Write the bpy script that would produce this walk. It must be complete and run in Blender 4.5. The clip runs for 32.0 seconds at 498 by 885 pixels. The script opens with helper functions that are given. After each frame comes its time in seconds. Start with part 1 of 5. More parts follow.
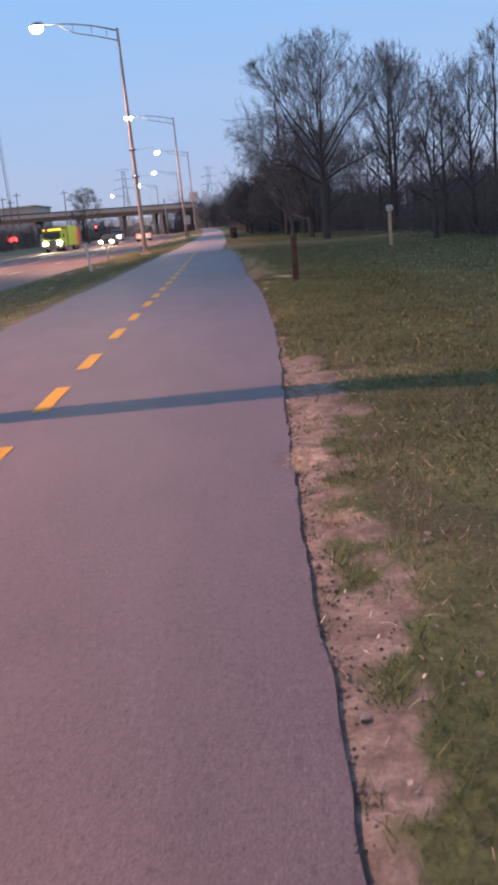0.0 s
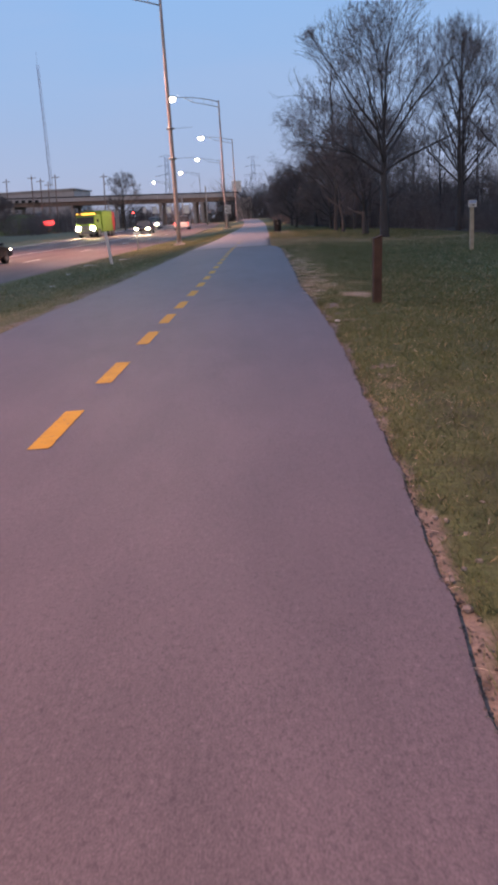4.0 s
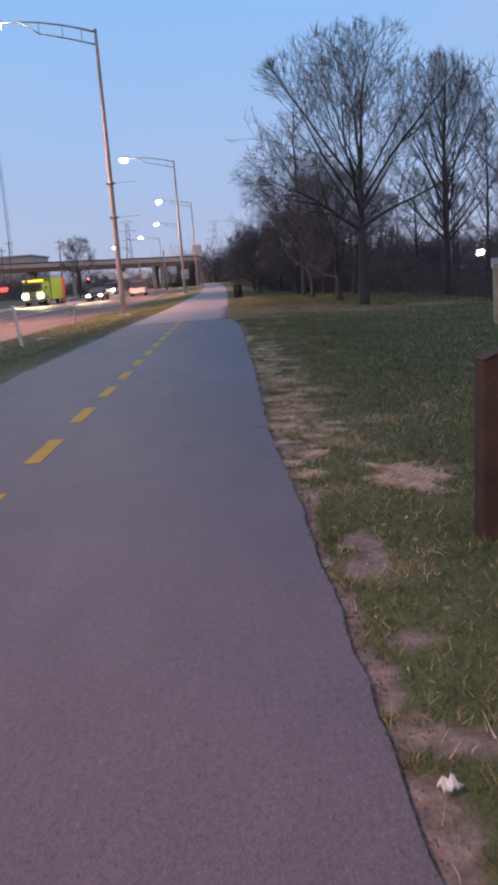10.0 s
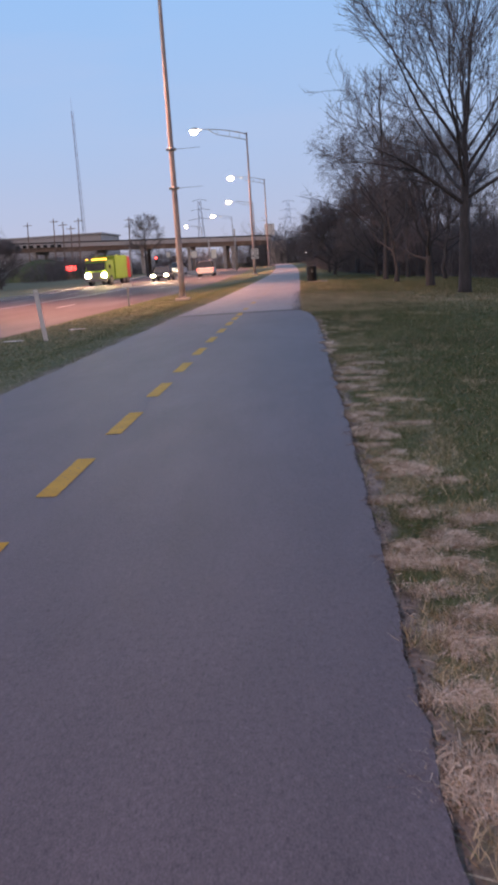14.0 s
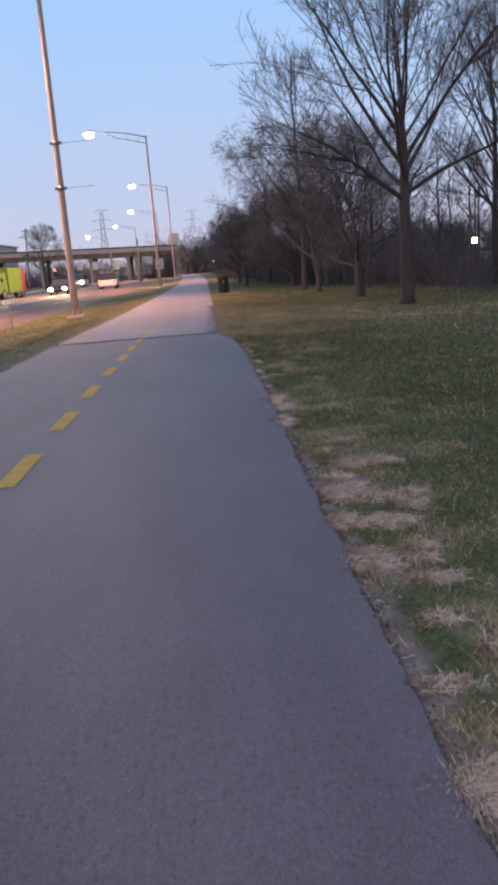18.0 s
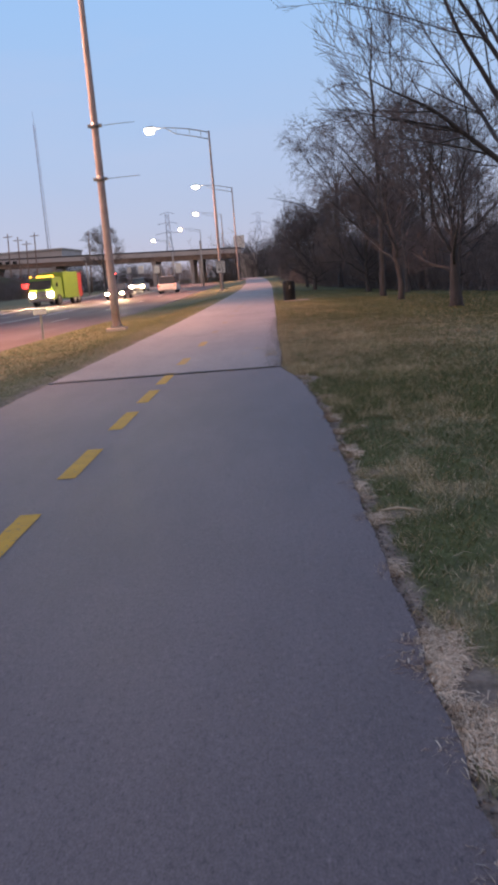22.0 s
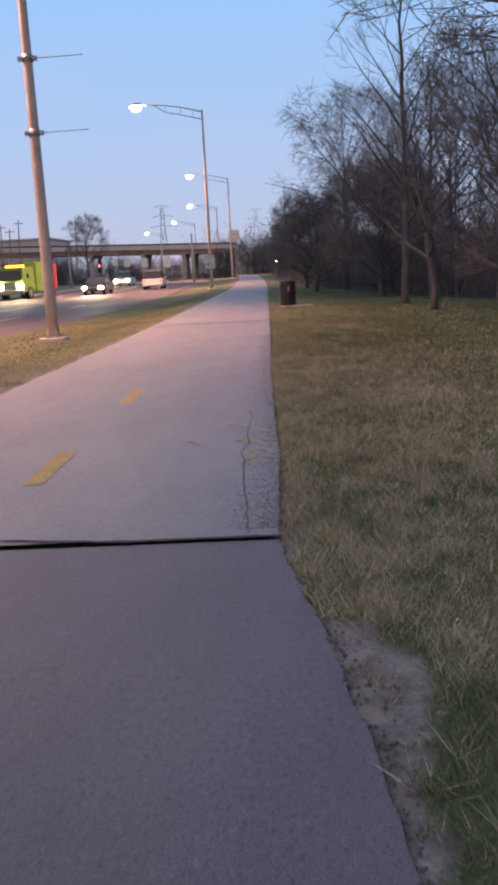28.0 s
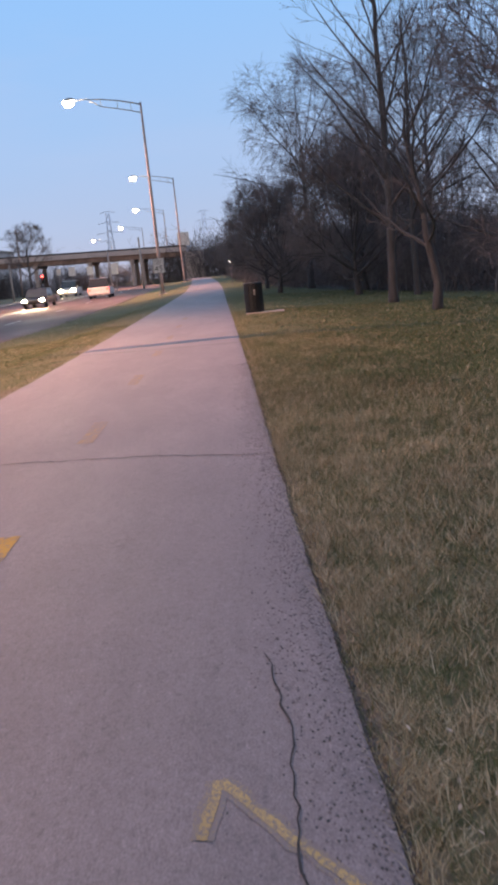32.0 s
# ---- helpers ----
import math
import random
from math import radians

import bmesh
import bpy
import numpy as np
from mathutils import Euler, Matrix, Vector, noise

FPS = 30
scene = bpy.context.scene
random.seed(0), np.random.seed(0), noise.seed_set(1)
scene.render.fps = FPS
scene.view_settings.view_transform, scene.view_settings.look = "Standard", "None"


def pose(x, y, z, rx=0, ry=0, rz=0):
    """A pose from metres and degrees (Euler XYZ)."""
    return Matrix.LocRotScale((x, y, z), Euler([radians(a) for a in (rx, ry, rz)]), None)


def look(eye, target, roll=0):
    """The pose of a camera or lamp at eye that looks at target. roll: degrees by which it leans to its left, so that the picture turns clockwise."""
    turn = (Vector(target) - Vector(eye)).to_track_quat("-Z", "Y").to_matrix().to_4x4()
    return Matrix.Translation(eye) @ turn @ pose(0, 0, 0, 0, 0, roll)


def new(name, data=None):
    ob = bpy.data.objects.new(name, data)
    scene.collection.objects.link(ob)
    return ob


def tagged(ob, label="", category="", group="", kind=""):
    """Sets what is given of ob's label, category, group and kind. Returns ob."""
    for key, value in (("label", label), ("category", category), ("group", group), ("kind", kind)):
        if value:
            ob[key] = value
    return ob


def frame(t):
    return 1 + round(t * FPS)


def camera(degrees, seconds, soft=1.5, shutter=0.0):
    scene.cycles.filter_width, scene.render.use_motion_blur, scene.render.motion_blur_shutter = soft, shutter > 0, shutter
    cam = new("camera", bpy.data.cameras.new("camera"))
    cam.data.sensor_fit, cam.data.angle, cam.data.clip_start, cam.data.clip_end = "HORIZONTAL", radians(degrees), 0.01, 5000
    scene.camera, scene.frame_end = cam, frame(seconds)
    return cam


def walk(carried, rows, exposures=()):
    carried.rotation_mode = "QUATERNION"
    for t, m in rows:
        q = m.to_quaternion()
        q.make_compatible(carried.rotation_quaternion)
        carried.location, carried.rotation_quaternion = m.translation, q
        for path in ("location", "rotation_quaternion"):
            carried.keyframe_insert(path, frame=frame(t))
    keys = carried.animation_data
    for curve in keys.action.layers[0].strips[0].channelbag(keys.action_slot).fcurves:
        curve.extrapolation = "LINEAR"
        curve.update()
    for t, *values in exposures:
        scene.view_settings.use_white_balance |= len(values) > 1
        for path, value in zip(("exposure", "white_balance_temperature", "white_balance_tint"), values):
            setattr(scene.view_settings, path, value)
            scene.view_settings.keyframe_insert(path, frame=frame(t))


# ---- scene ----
SKY_STRENGTH = 1.0
LAMP_POWER = 21000.0

# ---------------------------------------------------------------- camera and walk
cam = camera(32.35, 32.0, soft=3.7, shutter=0.18)
PATH = [
    (0.0, pose(-0.010, 10.454, 1.174, 75.49, 5.75, -1.44)),
    (0.5, pose(0.018, 11.148, 1.167, 75.39, 3.66, -2.61)),
    (1.0, pose(0.049, 11.846, 1.165, 75.05, 3.93, -2.92)),
    (1.5, pose(0.075, 12.539, 1.163, 75.18, 2.94, -1.79)),
    (2.0, pose(0.079, 13.232, 1.158, 75.29, 2.65, 2.26)),
    (2.5, pose(0.048, 13.930, 1.154, 75.12, 3.26, 4.38)),
    (3.0, pose(-0.006, 14.632, 1.155, 74.98, 2.66, 4.97)),
    (3.5, pose(-0.068, 15.327, 1.164, 75.13, 4.10, 1.02)),
    (4.0, pose(-0.140, 15.993, 1.172, 75.18, 3.50, 1.27)),
    (4.5, pose(-0.158, 16.627, 1.170, 75.23, 4.13, -3.17)),
    (6.5, pose(-0.066, 19.262, 1.160, 77.20, 1.56, -4.04)),
    (7.0, pose(-0.065, 19.879, 1.173, 77.41, 1.41, -4.00)),
    (7.5, pose(-0.041, 20.478, 1.187, 77.92, 1.27, -4.87)),
    (8.0, pose(-0.034, 21.079, 1.206, 78.53, 1.47, -2.88)),
    (8.5, pose(0.014, 21.666, 1.210, 78.99, 1.93, -1.87)),
    (9.0, pose(0.044, 22.272, 1.215, 79.11, 2.60, -1.19)),
    (9.5, pose(0.105, 22.879, 1.213, 79.13, 4.50, -1.46)),
    (10.0, pose(0.121, 23.510, 1.220, 79.04, 4.30, -1.12)),
    (10.5, pose(0.173, 24.158, 1.210, 78.96, 4.48, -0.91)),
    (11.0, pose(0.214, 24.817, 1.207, 78.75, 3.87, -0.53)),
    (11.5, pose(0.250, 25.466, 1.208, 78.21, 3.76, -0.79)),
    (12.0, pose(0.223, 26.103, 1.221, 77.89, 3.97, 1.60)),
    (12.5, pose(0.193, 26.715, 1.223, 77.52, 4.06, 2.70)),
    (13.0, pose(0.164, 27.350, 1.223, 77.73, 2.89, 3.65)),
    (13.5, pose(0.132, 27.991, 1.225, 77.99, 3.72, 3.52)),
    (14.0, pose(0.067, 28.614, 1.224, 78.11, 3.66, 3.63)),
    (14.5, pose(0.004, 29.228, 1.222, 78.25, 4.02, 3.91)),
    (16.5, pose(-0.153, 31.702, 1.196, 78.62, 3.82, 1.72)),
    (17.0, pose(-0.153, 32.316, 1.194, 78.44, 3.85, -2.64)),
    (17.5, pose(-0.155, 32.923, 1.192, 78.39, 4.07, -2.54)),
    (18.0, pose(-0.138, 33.550, 1.200, 78.33, 4.53, -2.54)),
    (18.5, pose(-0.135, 34.186, 1.207, 78.64, 4.77, -0.78)),
    (19.0, pose(-0.107, 34.844, 1.209, 78.97, 4.60, -0.46)),
    (19.5, pose(-0.084, 35.508, 1.209, 79.53, 4.06, 1.46)),
    (20.0, pose(-0.046, 36.177, 1.208, 79.60, 3.51, 0.21)),
    (20.5, pose(-0.049, 36.819, 1.208, 79.48, 2.56, 0.96)),
    (21.0, pose(-0.049, 37.460, 1.212, 79.42, 2.59, 1.01)),
    (21.5, pose(-0.068, 38.092, 1.218, 79.34, 3.32, 2.09)),
    (22.0, pose(-0.070, 38.735, 1.222, 78.86, 4.66, 1.78)),
    (22.5, pose(-0.082, 39.368, 1.222, 78.34, 4.68, 2.16)),
    (23.0, pose(-0.081, 40.003, 1.217, 77.80, 4.48, 1.99)),
    (23.5, pose(-0.103, 40.643, 1.221, 77.33, 4.07, -0.16)),
    (24.0, pose(-0.122, 41.268, 1.224, 77.39, 4.87, -3.02)),
    (24.5, pose(-0.138, 41.873, 1.227, 77.70, 4.38, -2.94)),
    (25.0, pose(-0.140, 42.465, 1.223, 78.08, 4.61, -1.24)),
    (25.5, pose(-0.118, 43.075, 1.217, 78.47, 3.77, 0.31)),
    (26.0, pose(-0.095, 43.708, 1.212, 78.60, 4.23, 1.71)),
    (26.5, pose(-0.084, 44.351, 1.201, 78.56, 4.04, 1.88)),
    (28.5, pose(-0.072, 46.815, 1.184, 78.67, 2.07, 1.53)),
    (29.0, pose(-0.115, 47.405, 1.180, 78.58, 0.76, 2.12)),
    (29.5, pose(-0.163, 47.991, 1.179, 78.54, 2.81, -1.12)),
    (30.0, pose(-0.215, 48.586, 1.177, 78.68, 1.89, -0.64)),
    (30.5, pose(-0.263, 49.196, 1.175, 78.89, 3.75, -1.58)),
    (31.0, pose(-0.302, 49.824, 1.173, 79.01, 4.75, -1.52)),
    (31.5, pose(-0.326, 50.470, 1.177, 78.66, 5.82, -1.84)),
    (32.0, pose(-0.338, 51.123, 1.180, 78.52, 5.78, -1.70)),
]
walk(cam, PATH, exposures=((0.0, 0.06, 6150, 9), (2.0, -0.02, 6050, 9), (4.0, -0.08, 6200, 11), (7.0, -0.10, 6150, 12), (9.0, -0.03, 6200, 12), (13.0, 0.06, 6600, 14), (17.0, 0.22, 6950, 15), (18.0, 0.27, 7000, 15), (19.0, 0.27, 7000, 15), (20.0, 0.18, 7000, 15), (23.0, 0.13, 7000, 15), (24.0, 0.2, 6900, 14), (26.0, 0.16, 6850, 14), (29.0, 0.18, 6600, 12), (32.0, 0.14, 6450, 10)))

# ---------------------------------------------------------------- world and light
world = bpy.data.worlds.new("dusk_sky")
scene.world = world
world.use_nodes = True
wn = world.node_tree.nodes
wl = world.node_tree.links
wc = wn.new("ShaderNodeTexCoord")
wsep = wn.new("ShaderNodeSeparateXYZ")
wl.new(wc.outputs["Generated"], wsep.inputs[0])
# blue dusk overhead, paler and slightly mauve towards the horizon
wr = wn.new("ShaderNodeValToRGB")
SKY_STOPS = [(0.0, (0.10, 0.095, 0.10)), (0.49, (0.30, 0.31, 0.38)), (0.505, (0.485, 0.50, 0.64)), (0.53, (0.43, 0.52, 0.72)), (0.57, (0.37, 0.53, 0.80)), (0.64, (0.295, 0.52, 0.87)), (0.80, (0.25, 0.41, 0.70)), (1.0, (0.23, 0.36, 0.62))]
while len(wr.color_ramp.elements) < len(SKY_STOPS):
    wr.color_ramp.elements.new(0.5)
for el, (pos, col) in zip(wr.color_ramp.elements, SKY_STOPS):
    el.position = pos
    el.color = (*col, 1)
wm = wn.new("ShaderNodeMath")
wm.operation = "MULTIPLY_ADD"
wm.inputs[1].default_value = 0.5
wm.inputs[2].default_value = 0.5
wl.new(wsep.outputs["Z"], wm.inputs[0])
wl.new(wm.outputs[0], wr.inputs["Fac"])
# thin high cloud
wmap = wn.new("ShaderNodeMapping")
wmap.inputs["Scale"].default_value = (1.0, 1.0, 4.5)
wnoise = wn.new("ShaderNodeTexNoise")
wnoise.inputs["Scale"].default_value = 2.6
wnoise.inputs["Detail"].default_value = 5.0
wl.new(wc.outputs["Generated"], wmap.inputs["Vector"])
wl.new(wmap.outputs[0], wnoise.inputs["Vector"])
wcl = wn.new("ShaderNodeValToRGB")
wcl.color_ramp.elements[0].position, wcl.color_ramp.elements[1].position = 0.45, 0.8
wl.new(wnoise.outputs["Fac"], wcl.inputs["Fac"])
wcf = wn.new("ShaderNodeMath")
wcf.operation = "MULTIPLY"
wcf.inputs[1].default_value = 0.35
wl.new(wcl.outputs["Color"], wcf.inputs[0])
wmix = wn.new("ShaderNodeMix")
wmix.data_type = "RGBA"
wmix.inputs[7].default_value = (0.50, 0.55, 0.74, 1)
wl.new(wcf.outputs[0], wmix.inputs[0])
wl.new(wr.outputs["Color"], wmix.inputs[6])
# afterglow where the sun has set, behind the walker
wg = wn.new("ShaderNodeMapRange")
wg.inputs["From Min"].default_value, wg.inputs["From Max"].default_value = 0.3, 1.0
wg.inputs["To Min"].default_value, wg.inputs["To Max"].default_value = 0.0, 0.8
wneg = wn.new("ShaderNodeMath")
wneg.operation = "MULTIPLY"
wneg.inputs[1].default_value = -1.0
wl.new(wsep.outputs["Y"], wneg.inputs[0])
wl.new(wneg.outputs[0], wg.inputs["Value"])
wglow = wn.new("ShaderNodeMix")
wglow.data_type = "RGBA"
wglow.inputs[7].default_value = (0.85, 0.58, 0.46, 1)
wl.new(wg.outputs[0], wglow.inputs[0])
wl.new(wmix.outputs[2], wglow.inputs[6])
wn["Background"].inputs["Strength"].default_value = SKY_STRENGTH
wl.new(wglow.outputs[2], wn["Background"].inputs["Color"])


# ---------------------------------------------------------------- node helpers
def shade(name, rough=0.8, metal=0.0):
    m = bpy.data.materials.new(name)
    m.use_nodes = True
    b = m.node_tree.nodes["Principled BSDF"]
    b.inputs["Roughness"].default_value = rough
    b.inputs["Metallic"].default_value = metal
    return m, m.node_tree, b


def put(nt, kind, **values):
    n = nt.nodes.new(kind)
    for key, v in values.items():
        n.inputs[key.replace("_", " ")].default_value = v
    return n


def noise_node(nt, scale, detail=4.0, rough=0.6, stretch=None, coord="Object"):
    tc = nt.nodes.new("ShaderNodeTexCoord")
    n = put(nt, "ShaderNodeTexNoise", Scale=scale, Detail=detail, Roughness=rough)
    if stretch:
        mp = nt.nodes.new("ShaderNodeMapping")
        mp.inputs["Scale"].default_value = stretch
        nt.links.new(tc.outputs[coord], mp.inputs["Vector"])
        nt.links.new(mp.outputs[0], n.inputs["Vector"])
    else:
        nt.links.new(tc.outputs[coord], n.inputs["Vector"])
    return n.outputs["Fac"]


def ramp(nt, fac, stops):
    r = nt.nodes.new("ShaderNodeValToRGB")
    e = r.color_ramp.elements
    while len(e) < len(stops):
        e.new(0.5)
    for el, (pos, col) in zip(e, stops):
        el.position = pos
        el.color = (*col, 1) if len(col) == 3 else col
    nt.links.new(fac, r.inputs["Fac"])
    return r.outputs["Color"]


def mix(nt, fac, a, b, mode="MIX"):
    n = nt.nodes.new("ShaderNodeMix")
    n.data_type = "RGBA"
    n.blend_type = mode
    for sock, v in ((n.inputs[0], fac), (n.inputs[6], a), (n.inputs[7], b)):
        if hasattr(v, "links"):
            nt.links.new(v, sock)
        elif isinstance(v, (int, float)):
            sock.default_value = v
        else:
            sock.default_value = (*v, 1)
    return n.outputs[2]


def calc(nt, op, a, b=0.0, c=0.0):
    n = nt.nodes.new("ShaderNodeMath")
    n.operation = op
    for sock, v in zip(n.inputs, (a, b, c)):
        if hasattr(v, "links"):
            nt.links.new(v, sock)
        else:
            sock.default_value = v
    return n.outputs[0]


def bump(nt, b, height, strength=0.4, distance=0.01):
    n = put(nt, "ShaderNodeBump", Strength=strength, Distance=distance)
    nt.links.new(height, n.inputs["Height"])
    nt.links.new(n.outputs[0], b.inputs["Normal"])


def grey(v):
    return (v, v, v)


def simple(name, col, rough=0.7, metal=0.0, vary=0.25, scale=6.0, fine=60.0, bumpy=0.2, distance=0.004):
    """A plain material with broad and fine variation."""
    m, nt, b = shade(name, rough, metal)
    lo = tuple(c * (1 - vary) for c in col)
    hi = tuple(min(1, c * (1 + vary)) for c in col)
    big = ramp(nt, noise_node(nt, scale), [(0.3, lo), (0.7, hi)])
    small = ramp(nt, noise_node(nt, fine, 2), [(0.35, grey(0.75)), (0.65, grey(1.1))])
    nt.links.new(mix(nt, 1.0, big, small, "MULTIPLY"), b.inputs["Base Color"])
    if bumpy:
        bump(nt, b, noise_node(nt, fine, 3), bumpy, distance)
    return m


def glowing(name, col, strength):
    m, nt, b = shade(name, 0.4)
    b.inputs["Base Color"].default_value = (*col, 1)
    b.inputs["Emission Color"].default_value = (*col, 1)
    b.inputs["Emission Strength"].default_value = strength
    return m


# ---------------------------------------------------------------- materials
def asphalt_material(name, dark, light, stain, contrast=1.0, rim=False):
    m, nt, b = shade(name, 0.55)
    base = ramp(nt, noise_node(nt, 0.45, 5, 0.6, (1, 0.4, 1)), [(0.32, dark), (0.68, light)])
    blot = ramp(nt, noise_node(nt, 3.0, 5, 0.65, (1, 0.3, 1)), [(0.33, grey(0.90)), (0.67, grey(1.08))])
    grain = noise_node(nt, 150, 3, 0.8)
    speck = ramp(nt, grain, [(0.30, grey(1 - 0.55 * contrast)), (0.5, grey(1.0)), (0.70, grey(1 + 0.65 * contrast))])
    clump = ramp(nt, noise_node(nt, 55, 4, 0.8, (1, 0.6, 1)), [(0.30, grey(max(0.1, 1 - 0.55 * contrast))), (0.46, grey(0.98)), (0.56, grey(1.02)), (0.70, grey(1 + 0.5 * contrast))])
    pit = ramp(nt, noise_node(nt, 17, 5, 0.75, (1, 0.35, 1)), [(0.24, grey(0.5)), (0.37, grey(0.97)), (0.63, grey(1.02)), (0.76, grey(1.35))])
    col = mix(nt, 1.0, mix(nt, 1.0, base, blot, "MULTIPLY"), speck, "MULTIPLY")
    col = mix(nt, 1.0, mix(nt, 1.0, col, pit, "MULTIPLY"), clump, "MULTIPLY")
    smear = ramp(nt, noise_node(nt, 1.3, 5, 0.65, (1, 0.22, 1)), [(0.56, grey(0)), (0.74, grey(1))])
    col = mix(nt, calc(nt, "MULTIPLY", smear, 0.45), col, stain)
    relief = calc(nt, "ADD", grain, noise_node(nt, 62, 3))
    if rim:
        tc = nt.nodes.new("ShaderNodeTexCoord")
        sp = nt.nodes.new("ShaderNodeSeparateXYZ")
        nt.links.new(tc.outputs["Object"], sp.inputs[0])
        off = calc(nt, "MULTIPLY_ADD", sp.outputs["Y"], 0.0065, -0.331)
        place = calc(nt, "ADD", sp.outputs["X"], off)
        place = calc(nt, "ADD", place, calc(nt, "MULTIPLY_ADD", noise_node(nt, 5, 5, 0.7, (1, 0.5, 1)), 0.30, -0.15))
        worn = calc(nt, "SMOOTH_MIN", calc(nt, "MAXIMUM", calc(nt, "MULTIPLY_ADD", place, 6.5, 1.25), 0.0), 1.0, 0.1)
        worn = calc(nt, "MULTIPLY", worn, calc(nt, "LESS_THAN", sp.outputs["Y"], 70.0))
        chips = ramp(nt, noise_node(nt, 75, 3, 0.8), [(0.32, (0.085, 0.075, 0.077)), (0.48, (0.135, 0.119, 0.122)), (0.62, (0.215, 0.19, 0.19)), (0.70, (0.52, 0.48, 0.46))])
        col = mix(nt, worn, col, chips)
        relief = calc(nt, "ADD", relief, calc(nt, "MULTIPLY", worn, noise_node(nt, 75, 3, 0.8)))
    nt.links.new(col, b.inputs["Base Color"])
    bump(nt, b, relief, 0.45, 0.004)
    return m


ASPHALT = asphalt_material("path_asphalt", (0.122, 0.093, 0.102), (0.156, 0.119, 0.130), (0.098, 0.077, 0.084), 0.9)
OLD_ASPHALT = asphalt_material("old_pale_asphalt", (0.206, 0.172, 0.172), (0.262, 0.220, 0.216), (0.170, 0.145, 0.144), 0.6, True)
GRAVEL = simple("crumbled_asphalt", (0.13, 0.115, 0.113), 0.9, 0, 0.5, 30, 90, 0.4)
TAR = simple("tar", (0.075, 0.066, 0.066), 0.9, bumpy=0.8)
TAR.node_tree.nodes["Principled BSDF"].inputs["Specular IOR Level"].default_value = 0.08
# for the cracks, and for the pole shadow painted across the path
CRACK_AND_SHADOW = simple("crack_and_shadow_dark", (0.06, 0.055, 0.053), 0.9)


def road_material():
    m, nt, b = shade("road_asphalt", 0.45)
    base = ramp(nt, noise_node(nt, 0.25, 5, 0.6, (1, 0.15, 1)), [(0.3, (0.088, 0.056, 0.052)), (0.7, (0.145, 0.096, 0.086))])
    speck = ramp(nt, noise_node(nt, 60, 2), [(0.35, grey(0.8)), (0.65, grey(1.15))])
    nt.links.new(mix(nt, 1.0, base, speck, "MULTIPLY"), b.inputs["Base Color"])
    damp = ramp(nt, noise_node(nt, 0.4, 4, 0.6, (1, 0.2, 1)), [(0.35, grey(0.62)), (0.65, grey(0.9))])
    nt.links.new(damp, b.inputs["Roughness"])
    bump(nt, b, noise_node(nt, 60, 2), 0.2, 0.004)
    return m


ROAD = road_material()


def paint_material(name, col, worn, under, grain=26):
    m, nt, b = shade(name, 0.6)
    b.inputs["Specular IOR Level"].default_value = 0.25
    wear = ramp(nt, noise_node(nt, grain, 5, 0.75), [(worn - 0.06, grey(1)), (worn + 0.04, grey(0))])
    tone = ramp(nt, noise_node(nt, 5, 3), [(0.3, tuple(c * 0.8 for c in col)), (0.7, col)])
    nt.links.new(mix(nt, wear, tone, under), b.inputs["Base Color"])
    bump(nt, b, noise_node(nt, 130, 2), 0.15, 0.003)
    return m


YELLOW = paint_material("yellow_line_paint", (0.62, 0.335, 0.022), 0.39, (0.15, 0.13, 0.12))
WORN_YELLOW = paint_material("worn_yellow_line_paint", (0.60, 0.34, 0.04), 0.46, (0.21, 0.18, 0.17))
FAINT_YELLOW = paint_material("faint_yellow_line_paint", (0.44, 0.28, 0.09), 0.56, (0.23, 0.195, 0.185))
SPRAY = paint_material("yellow_spray_paint", (0.56, 0.40, 0.165), 0.49, (0.24, 0.205, 0.185), 110)
OVERSPRAY = paint_material("thin_yellow_overspray", (0.42, 0.33, 0.19), 0.57, (0.25, 0.212, 0.205), 150)
WHITE_LINE = paint_material("white_line_paint", (0.7, 0.68, 0.64), 0.38, (0.15, 0.12, 0.11))


